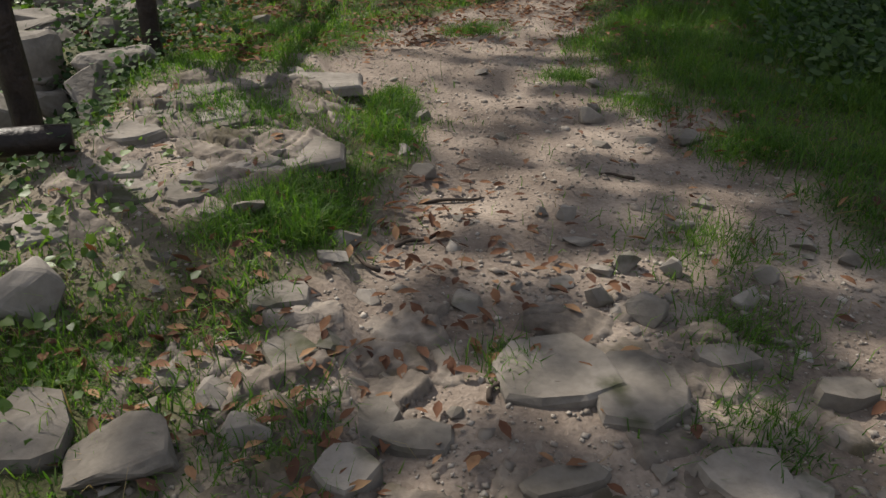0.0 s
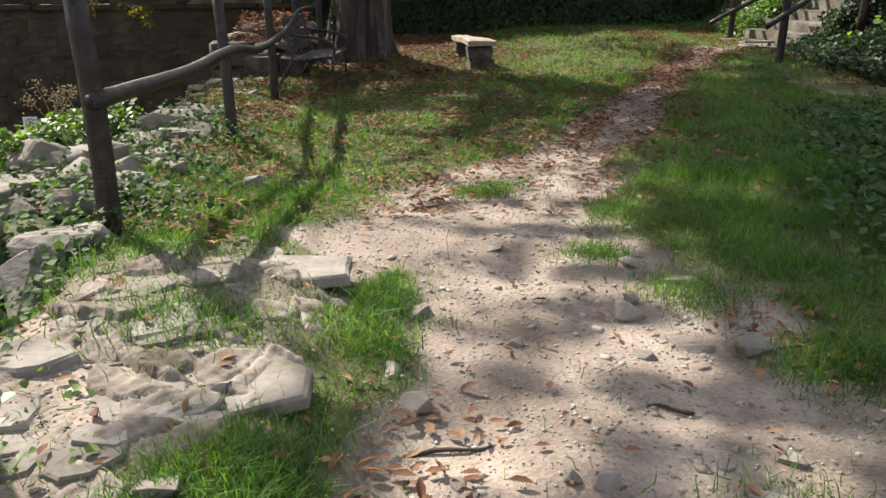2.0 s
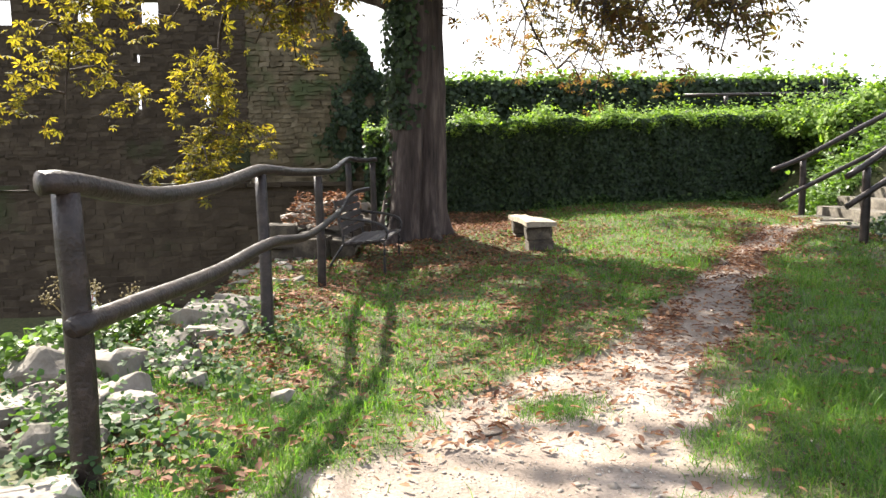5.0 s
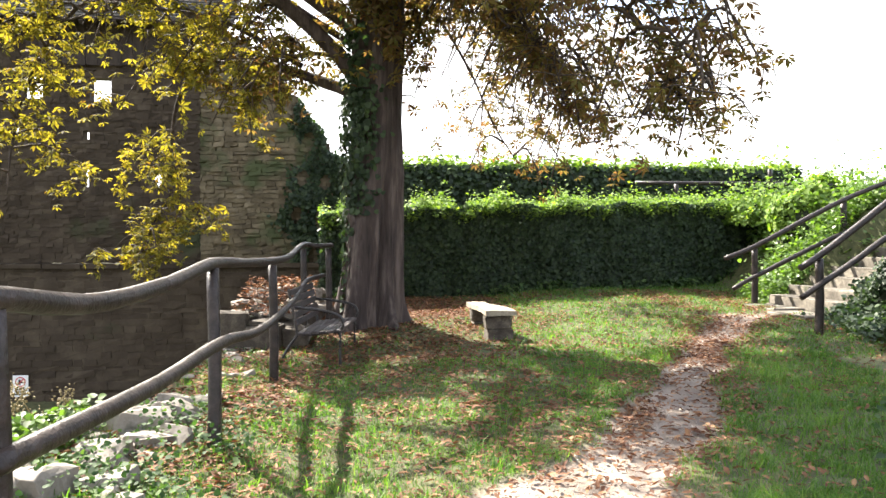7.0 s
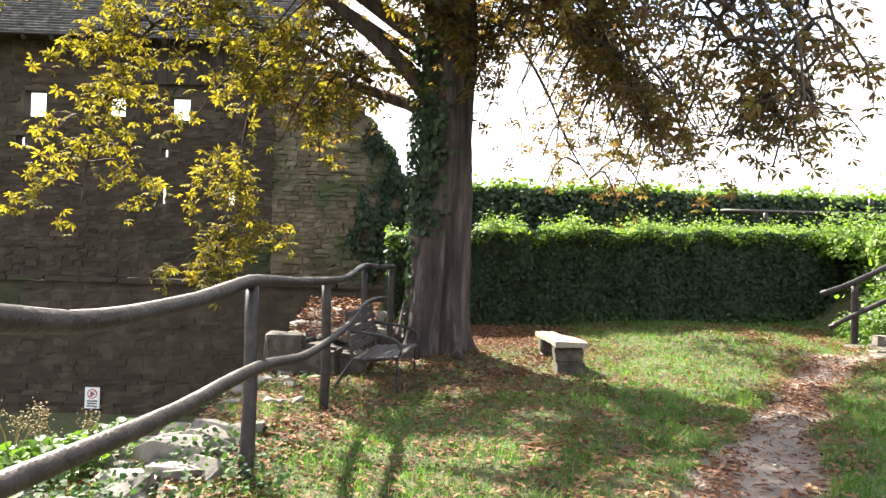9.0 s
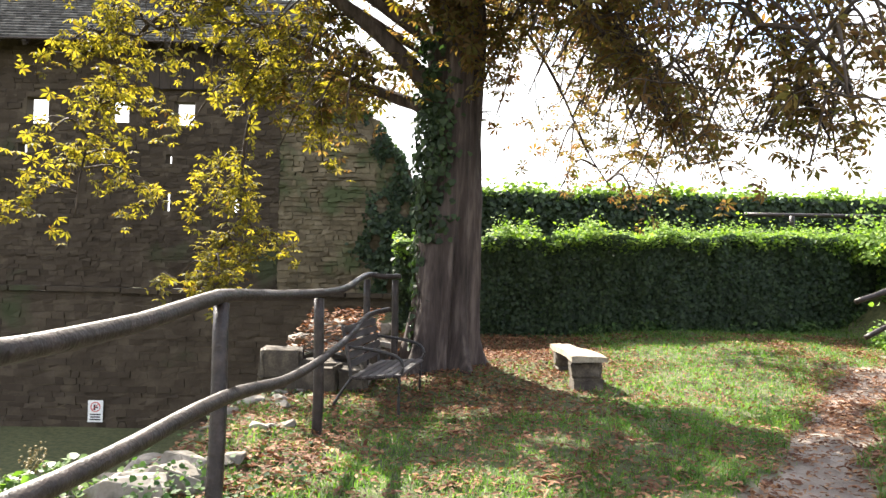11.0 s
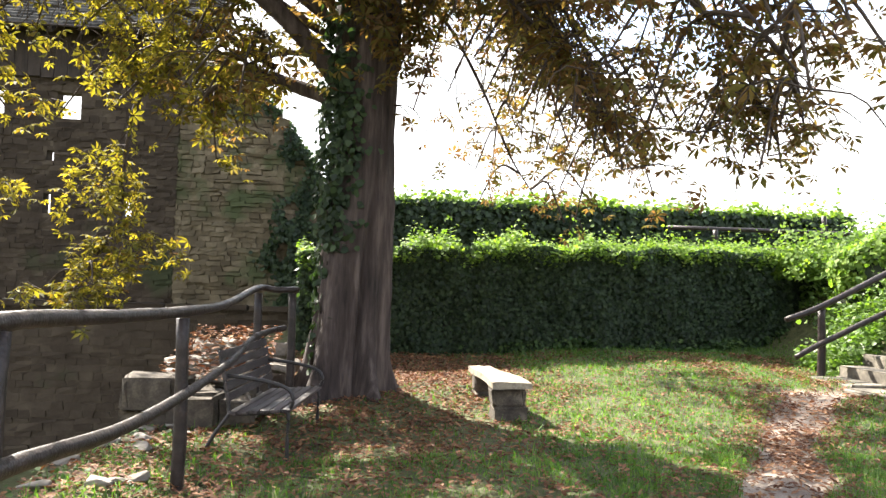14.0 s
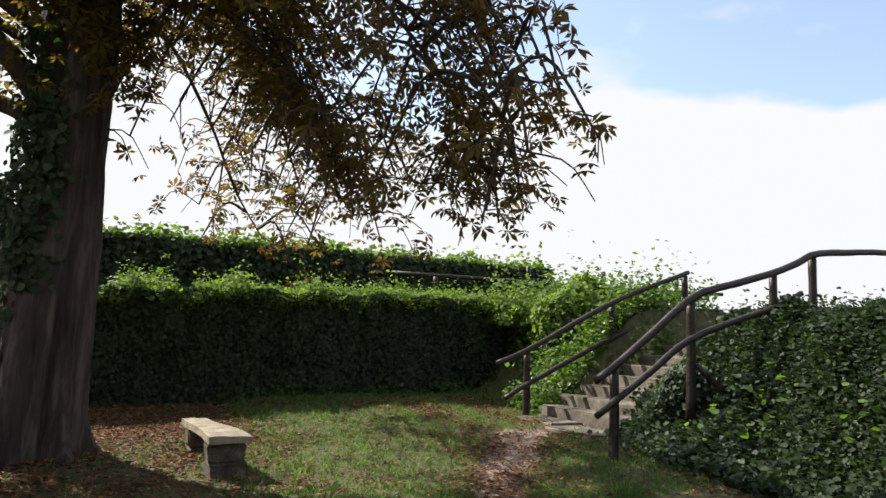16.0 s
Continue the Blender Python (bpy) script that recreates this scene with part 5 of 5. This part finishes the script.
def slab(x, y, sx, sy, th, rz=0, z=None, tilt=3, label="flat grey limestone slab bedded in the path", group="stones of the path"):
    ob = new("stone_slab", slab_mesh("stone_slab", sr, sx, sy, th, M_STONE))
    z = land1(x, y) if z is None else z
    ob.matrix_world = pose(x, y, z, sr.uniform(-tilt, tilt), sr.uniform(-tilt, tilt), rz)
    return tagged(ob, label, "stone", group=group)


# flagstones and boulders about the start of the path
for x, y, sx, sy, th, rz in [(0.48, 1.66, 0.37, 0.34, 0.06, 10), (0.68, 1.55, 0.29, 0.33, 0.07, -12), (-0.93, 1.65, 0.24, 0.34, 0.10, 8), (0.82, 1.19, 0.24, 0.18, 0.07, -10), (-0.13, 1.36, 0.15, 0.17, 0.07, 30),
                             (-0.30, 2.09, 0.23, 0.15, 0.05, 5), (0.39, 1.26, 0.24, 0.10, 0.05, 4), (0.05, 1.47, 0.22, 0.13, 0.06, -15), (1.26, 1.46, 0.18, 0.11, 0.09, 6), (1.01, 1.66, 0.2, 0.12, 0.06, -8), (-0.26, 1.82, 0.16, 0.22, 0.05, 20), (-0.06, 1.55, 0.15, 0.22, 0.06, -30)]:
    slab(x, y, sx, sy, th, rz)
for x, y, sx, sy, sz in [(-0.67, 1.5, 0.27, 0.24, 0.12), (-0.37, 1.52, 0.13, 0.16, 0.08), (-1.1, 2.21, 0.22, 0.34, 0.18), (0.92, 2.23, 0.09, 0.1, 0.09), (1.06, 2.16, 0.07, 0.1, 0.09), (0.87, 1.92, 0.13, 0.13, 0.1), (0.74, 2.02, 0.07, 0.1, 0.09), (0.8, 1.3, 0.08, 0.07, 0.06), (1.37, 2.07, 0.08, 0.11, 0.08), (1.22, 1.94, 0.07, 0.12, 0.09),
                         (0.74, 2.70, 0.06, 0.06, 0.055), (0.83, 2.66, 0.08, 0.08, 0.08), (0.32, 3.16, 0.11, 0.12, 0.08), (1.36, 3.85, 0.16, 0.1, 0.13), (1.74, 3.46, 0.19, 0.15, 0.09), (0.25, 3.34, 0.09, 0.08, 0.05), (1.6, 4.5, 0.15, 0.1, 0.05), (1.76, 4.2, 0.2, 0.07, 0.05), (0.95, 4.8, 0.12, 0.12, 0.04)]:
    stone(x, y, sx, sy, sz, sink=0.3)

# bedrock of the outcrop and of the start of the path: cracked plates, each with its own height and tilt
def bedrock(name, label, x0, x1, y0, y1, cells, step, share, seed, rise, wild):
    r = np.random.default_rng(seed)
    gx, gy = np.meshgrid(np.arange(x0, x1, step), np.arange(y0, y1, step))
    wx = gx + 0.012 * np.sin(17 * gy + 3 * gx) + 0.006 * np.sin(47 * gx + 31 * gy)
    wy = gy + 0.012 * np.sin(15 * gx - 5 * gy) + 0.006 * np.sin(41 * gy - 37 * gx)
    sx, sy = r.uniform(x0, x1, cells), r.uniform(y0, y1, cells)
    d = np.hypot((wx[..., None] - sx) * 0.8, wy[..., None] - sy)
    near = d.argmin(-1)
    two = np.sort(d, axis=-1)[..., :2]
    crack = step01(two[..., 1] - two[..., 0], 0.0, 0.016)
    lift = r.normal(0, wild, cells)[near] + r.normal(0, 0.09, cells)[near] * (gx - sx[near]) + r.normal(0, 0.09, cells)[near] * (gy - sy[near])
    fine = 0.004 * np.sin(37 * gx + 23 * gy) * np.sin(29 * gy - 17 * gx) + 0.003 * np.sin(83 * gx - 61 * gy) + r.normal(0, 0.0013, gx.shape)
    z = land(gx, gy) + rise + lift + fine - 0.03 * (1 - crack)
    z = np.where(share(gx, gy) > 0.02, z, -1) - 0.10 * (1 - share(gx, gy))
    n_y, n_x = gx.shape
    i = np.arange(n_x * n_y).reshape(n_y, n_x)
    f = np.stack([i[:-1, :-1], i[:-1, 1:], i[1:, 1:], i[1:, :-1]], -1).reshape(-1, 4)
    ok = (share(gx, gy) > 0.02).ravel()[f].all(1)
    return tagged(new(name, mesh_of(name, np.stack([gx, gy, z], -1), f[ok], M_BEDROCK)), label, "rock", kind="structure")


def outcrop_share(x, y):
    mid = -0.62 + 0.2 * (y - 3.3)
    return np.clip(1.25 - (np.abs(x - mid) / 0.62) ** 4 - (np.abs(y - 3.45) / 1.05) ** 4, 0, 1)


def start_share(x, y):
    return np.clip(1.2 - (np.abs(x - 0.2) / 1.25) ** 6 - (np.abs(y - 1.5) / 0.75) ** 4, 0, 1)


bedrock("rock_outcrop", "layered grey-brown rock outcrop with cracked plates", -1.45, 0.5, 2.2, 4.7, 110, 0.013, outcrop_share, 4, 0.012, 0.013)
bedrock("path_bedrock", "worn flat bedrock showing through the path", -1.1, 1.5, 0.7, 2.4, 120, 0.014, start_share, 9, 0.0, 0.014)

# bedded slabs of the outcrop
for x, y, sx, sy, th, rz in [(-0.27, 3.13, 0.48, 0.42, 0.045, 8), (-0.13, 4.22, 0.56, 0.34, 0.05, -6), (-0.95, 3.3, 0.30, 0.30, 0.05, 20), (-0.62, 2.74, 0.24, 0.20, 0.04, 12), (-0.84, 2.78, 0.20, 0.22, 0.04, -8), (-0.95, 2.98, 0.28, 0.20, 0.04, 5), (-0.86, 3.5, 0.22, 0.16, 0.04, -25), (-0.75, 3.86, 0.4, 0.2, 0.05, 28), (-0.5, 4.0, 0.34, 0.26, 0.04, 10), (-0.52, 3.25, 0.16, 0.13, 0.04, 30), (-0.40, 2.98, 0.22, 0.14, 0.03, -10), (-0.62, 3.55, 0.4, 0.3, 0.03, 15), (-0.55, 3.02, 0.3, 0.26, 0.025, 0), (-1.1, 2.6, 0.3, 0.24, 0.04, 10)]:
    slab(x, y, sx, sy, th, rz, land1(x, y) - 0.008, 2, "broad pale slab of the layered rock outcrop", "slabs of the outcrop")
stone(-0.38, 2.57, 0.16, 0.12, 0.08, 0, 0.2, "rounded pale stone on the grass edge")
for k in range(26):
    u, v = sr.random(), sr.random()
    y = 2.35 + 2.2 * u
    x = -1.35 + 1.15 * v + 0.25 * (u - 0.3)
    slab(x, y, sr.uniform(0.07, 0.24), sr.uniform(0.05, 0.16), sr.uniform(0.02, 0.035), sr.uniform(-35, 35), land1(x, y) + sr.uniform(-0.012, 0.002), 4, "thin weathered slab of the layered rock outcrop", "slabs of the outcrop")

# rubble along the moat edge
for k in range(60):
    y = sr.uniform(4.3, 9.0)
    x = sr.uniform(-2.25, -1.2) if y < 8 else sr.uniform(-1.7, -1.1)
    s = sr.uniform(0.12, 0.42)
    stone(x, y, s * 1.3, s, s * sr.uniform(0.4, 0.75), None, 0.3, "pale rubble stone on the moat edge", max(land1(x, y), 0.0), 12)
for x, y, sx, sy, sz in [(-1.98, 5.6, 0.5, 0.5, 0.32), (-2.05, 6.5, 0.45, 0.5, 0.3), (-1.3, 5.85, 0.3, 0.34, 0.3), (-1.4, 7.2, 0.36, 0.4, 0.22), (-1.6, 6.6, 0.34, 0.34, 0.24), (-1.35, 4.35, 0.3, 0.45, 0.35), (-1.75, 4.6, 0.45, 0.4, 0.35), (-1.72, 3.9, 0.4, 0.5, 0.5), (-1.85, 3.2, 0.5, 0.4, 0.4), (-1.15, 7.75, 0.3, 0.3, 0.2), (-1.05, 6.4, 0.22, 0.25, 0.15), (-0.55, 6.35, 0.2, 0.16, 0.12)]:
    stone(x, y, sx, sy, sz, None, 0.3, "large pale rubble block on the moat edge", max(land1(x, y), 0.05), 8)
for k in range(16):
    y = sr.uniform(9.0, 12.6)
    x = sr.uniform(-1.75, -0.95)
    s = sr.uniform(0.08, 0.26)
    stone(x, y, s * 1.3, s, s * 0.5, None, 0.3, "pale rubble stone among fallen leaves", max(land1(x, y), 0.05), 10)


# ---- low plants ----
def ground_ivy(name, label, x, y, h, lo, hi, mat, r, cat="ground cover"):
    p = np.stack([x, y, land(x, y) + h], -1)
    nrm = np.tile([0, -0.25, 1.0], (len(x), 1)) + r.normal(0, 0.25, (len(x), 3))
    v, f = ivy_on(p, nrm, lo, hi, r, 0.2)
    return tagged(new(name, mesh_of(name, v, f, mat)), label, cat, kind="stuff")


n = 7500
x, y = rng.uniform(-2.2, -0.55, n), rng.uniform(4.2, 8.6, n)
k = rng.random(n) < np.clip(0.1 + 0.9 * np.sin(3 * x + 2.2 * y) * np.sin(2.6 * y) + 0.5 * np.exp(-((x + 1.2) ** 2 + (y - 4.6) ** 2) * 2), 0.05, 1)
ground_ivy("ground_ivy", "low ivy among the rubble stones", x[k], y[k], rng.uniform(0.01, 0.2, k.sum()), 0.022, 0.05, M_IVY_LOW, rng)
n = 1500
y = rng.uniform(6.4, 8.0, n)
x = moat_edge(y) + rng.normal(-0.02, 0.13, n)
ground_ivy("weeds", "bright green weeds on the moat edge", x, y, rng.uniform(0.0, 0.28, n), 0.03, 0.08, M_WEED, rng)
n = 900
x, y = rng.uniform(-1.9, -0.5, n), rng.uniform(8.4, 12.6, n)
k = np.sin(5 * x + 3 * y) * np.sin(4 * y) > 0.1
ground_ivy("weeds", "low green weeds among leaves by the railing", x[k], y[k], rng.uniform(0.01, 0.07, k.sum()), 0.02, 0.05, M_IVY_LOW, rng)
n = 1500
x, y = rng.normal(-1.55, 0.25, n), rng.normal(3.75, 0.6, n)
ground_ivy("ground_ivy", "ivy in the hollow beside the outcrop", x, y, rng.uniform(0.0, 0.15, n), 0.02, 0.045, M_IVY_LOW, rng)
n = 250
x, y = rng.normal(-1.05, 0.2, n), rng.normal(2.4, 0.4, n)
ground_ivy("weeds", "low weeds beside the outcrop", x, y, rng.uniform(0.01, 0.08, n), 0.02, 0.05, M_WEED, rng)

# ivy and nettles on the bank
n = 80000
x, y = rng.uniform(3.0, 14.5, n), rng.uniform(1.0, 13.85, n)
d = x - bank_foot(y)
k = (d > -0.1 + rng.normal(0, 0.25, n)) & (rng.random(n) < np.interp(y, [1, 6, 9, 13], [0.55, 0.6, 0.9, 1.0])) & (d < 5)
ground_ivy("bank_ivy", "ivy and nettles covering the bank", x[k], y[k], rng.gamma(2, 0.06, k.sum()), 0.045, 0.10, M_IVY, rng)
n = 75000
x, y = rng.uniform(7.0, 14.5, n), rng.uniform(8.5, 13.9, n)
k = x - bank_foot(y) > -0.15 + rng.normal(0, 0.12, n)
x, y = x[k], y[k]
mound = 0.12 + 0.22 * np.clip(np.sin(1.9 * x + 0.7 * y) * np.sin(2.3 * y - 0.6 * x + 1) + 0.4 * np.sin(4.1 * x - 3.3 * y), 0, 1.4)
ground_ivy("bank_ivy", "dark ivy in mounds over the bank beside the steps", x, y, mound * rng.uniform(0.25, 1.1, len(x)) ** 0.5, 0.035, 0.10, M_IVY, rng)
n = 4500
x, y = rng.uniform(3.0, 10, n), rng.uniform(1.0, 12.5, n)
d = x - bank_foot(y)
k = (d > 0.2) & (d < 2.2) & (np.sin(2.1 * x + 1.3 * y) + np.sin(3.3 * y) > 0.4)
ground_ivy("nettles", "fresh green nettles on the bank", x[k], y[k], rng.uniform(0.1, 0.45, k.sum()), 0.06, 0.12, M_WEED, rng)
n = 5000
x = rng.uniform(8.6, 11.5, n)
y = rng.uniform(16.25, 17.6, n) - np.clip((x - 9.2) * 0.35, 0, 0.6) * rng.random(n)
ground_ivy("bank_ivy", "pale green creeper beside the steps", x, y, rng.gamma(2, 0.10, n), 0.05, 0.11, M_WEED, rng)
n = 2600
x = rng.uniform(8.8, 11.6, n)
y = rng.normal(13.95, 0.16, n) + 0.12 * (x - 8.8) / 1.4
z = STAIR_Z + 0.1 + (x - 8.5) * RISE / RUN + rng.uniform(-0.3, 0.3, n)
tagged(new("step_ivy", mesh_of("step_ivy", *ivy_on(np.stack([x, y, z], -1), np.tile([-0.3, -0.8, 0.6], (n, 1)), 0.05, 0.1, rng), M_IVY)), "dark ivy creeping over the edge of the steps", "ivy", kind="stuff")

n = 6000
u = rng.random(n)
x, y = 3.25 + 2.2 * u + rng.normal(0, 0.3, n), 4.0 + 3.8 * u + rng.normal(0, 0.35, n)
ground_ivy("nettles", "broad-leaved green weeds along the foot of the bank", x, y, rng.uniform(0.01, 0.2, n), 0.03, 0.075, M_IVY_LOW, rng)

# thicker tufts of grass along the edge of the path
n = 15000
y = rng.uniform(2.35, 4.4, n)
y = y[rng.random(n) < np.clip(0.25 + 0.9 * np.sin(4.1 * y - 8.6) + 0.4 * np.sin(13 * y), 0.03, 1)]
n = len(y)
x = np.interp(y, [2.0, 2.6, 3.3, 4.0, 4.6], [-0.45, -0.12, 0.12, 0.26, 0.4]) + rng.normal(0, 0.12, n) * (0.8 + 0.4 * np.sin(7 * y) + 0.3 * np.sin(17 * y))
grass_patch("grass_tuft", "thick green grass tufts beside the rock outcrop", x, y, rng.gamma(5, 0.011, n) * tussock(2 * x, 2 * y) * 0.85, rng, M_GRASS, 1.1, 0.003)
for cx, cy, sp, cnt in [(1.18, 6.3, 0.14, 1500), (1.5, 4.7, 0.1, 900), (1.75, 4.05, 0.14, 1200), (-0.55, 3.55, 0.16, 1400), (1.3, 2.35, 0.16, 900), (1.15, 1.8, 0.12, 700), (1.9, 3.3, 0.12, 900), (-0.3, 1.5, 0.12, 700), (0.35, 1.75, 0.06, 250), (0.95, 1.35, 0.1, 500), (-0.85, 4.55, 0.2, 1600), (-0.55, 6.0, 0.3, 2500), (-0.9, 1.9, 0.15, 900), (-0.36, 2.55, 0.09, 1000), (-0.22, 2.76, 0.08, 800), (-0.52, 2.46, 0.07, 400), (-0.35, 3.55, 0.10, 300)]:
    grass_patch("grass_tuft", "small grass tuft on the stony path", rng.normal(cx, sp, cnt), rng.normal(cy, sp, cnt), rng.gamma(5, 0.012, cnt), rng, M_GRASS, 0.6, 0.0035)

# leaves on the ruined wall
n = 700
x, y = rng.uniform(-1.5, -0.35, n), rng.uniform(12.9, 15.3, n)
p = np.stack([x, y, 0.56 + 0.17 * (y - 12.8) + rng.uniform(0, 0.06, n)], -1)
v, f = scatter(CURL_V, CURL_F, p, turns_of(rng.uniform(0, 6.28, n), rng.normal(0, 0.35, n), rng.uniform(0, 6.28, n)), rng.uniform(0.06, 0.13, n))
tagged(new("fallen_leaves", mesh_of("fallen_leaves", v, f, M_LITTER)), "brown fallen leaves on the ruined wall", "fallen leaves", kind="stuff")

# leaves caught among the rubble and ivy by the railing
x, y = rng.uniform(-1.9, -0.4, 1500), rng.uniform(4.3, 9.5, 1500)
k = (x > moat_edge(y)) & (np.sin(2.3 * x + 3.1 * y) > -0.2)
litter("fallen_leaves", x[k], y[k], 0.04, 0.1, rng, 0.03)

# fallen sticks
for k, (x, y, ln, rz) in enumerate([(0.42, 2.92, 0.34, 4), (-0.02, 2.36, 0.2, 125), (0.2, 2.55, 0.18, 20), (0.3, 1.62, 0.12, 60), (0.66, 5.75, 0.25, 30), (0.1, 11.0, 0.45, 165), (1.2, 3.05, 0.16, 150)]):
    c = np.array([(-ln / 2, 0, 0.0), (-ln / 6, 0.012, 0.006), (ln / 5, -0.01, 0.004), (ln / 2, 0.008, 0.0)])
    ob = new("stick", mesh_of("stick", *tube(curve_points(c, 8), np.linspace(0.009, 0.005, 8), 6, 0.1, 400 + k), M_TWIG, True))
    ob.matrix_world = pose(x, y, land1(x, y) + 0.008, 0, 0, rz)
    tagged(ob, "thin dead stick lying on the ground", "stick", group="fallen sticks")

# dry seed-headed weeds on the moat edge
for k, (x, y) in enumerate([(-2.05, 7.75), (-2.15, 7.3), (-1.95, 8.3)]):
    weed = tagged(new("dry_weed"), "dry brown seed-headed weed on the moat edge", "weed", group="dry weeds")
    z0 = land1(x, y) - 0.02
    for b in range(5):
        a, hgt = sr.uniform(0, 6.28), sr.uniform(0.35, 0.6)
        tip = (x + 0.16 * math.cos(a), y + 0.16 * math.sin(a), z0 + hgt)
        part("stalk", mesh_of("stalk", *tube(curve_points([(x, y, z0), (x + 0.05 * math.cos(a), y + 0.05 * math.sin(a), z0 + 0.6 * hgt), tip], 6), 0.004, 4), M_STRAW), weed)
        n = 40
        pp = np.array(tip) + rng.normal(0, 0.035, (n, 3))
        tagged(part("seed_head", mesh_of("seed_head", *scatter(PEB_V, PEB_F, pp, turns_of(rng.uniform(0, 6.28, n), rng.normal(0, 1, n), rng.uniform(0, 6.28, n)), rng.uniform(0.012, 0.026, n)), M_STRAW), weed), kind="stuff")

# creeper over the corner between the ivy wall and the steps
n = 16000
x, y = rng.uniform(8.2, 13.0, n), rng.uniform(16.2, 20.6, n)
k = (y < hedge_line(x) + 1.0) & (x - bank_foot(y) > 0.3 * (y - 16.2)) & (x > 8.9 + rng.normal(0, 0.3, n))
x, y = x[k], y[k]
ground_ivy("corner_creeper", "pale green creeper and weeds on the bank behind the steps", x, y, rng.gamma(1.6, 0.12, len(x)) * np.interp(x, [8, 10], [0.5, 1.3]), 0.05, 0.11, M_WEED, rng)
# tall weeds on the terrace edge
# coloured with the sun-brightened leaf tone
n = 5200
x = rng.uniform(9.4, 12.6, n)
y = hedge_line(x) - 0.3 + rng.normal(0, 0.35, n)
z = 2.0 + rng.gamma(2.2, 0.22, n) * (0.5 + 0.5 * np.abs(np.sin(4 * x)))
tagged(new("tall_weeds", mesh_of("tall_weeds", *ivy_on(np.stack([x, y, z], -1), np.tile([-0.3, -0.4, 0.8], (n, 1)), 0.05, 0.11, rng, 0.4), M_LEAF_SUNLIT)), "tall weeds on the terrace edge in a painted sunlit green", "weeds", kind="stuff")
# low weeds along the foot of the ivy wall
n = 3200
x = rng.uniform(2.2, 9.6, n)
x = x[rng.random(n) < np.clip(0.15 + 0.8 * np.sin(2.9 * x) * np.sin(1.3 * x + 0.6), 0.08, 1) * np.interp(x, [2.2, 5, 8], [0.3, 0.8, 1.0])]
y = hedge_line(x) - 0.12 - rng.gamma(1.6, 0.12, len(x))
ground_ivy("weeds", "low green weeds along the foot of the ivy wall", x, y, rng.uniform(0.01, 0.22, len(x)), 0.04, 0.10, M_IVY_LOW, rng)
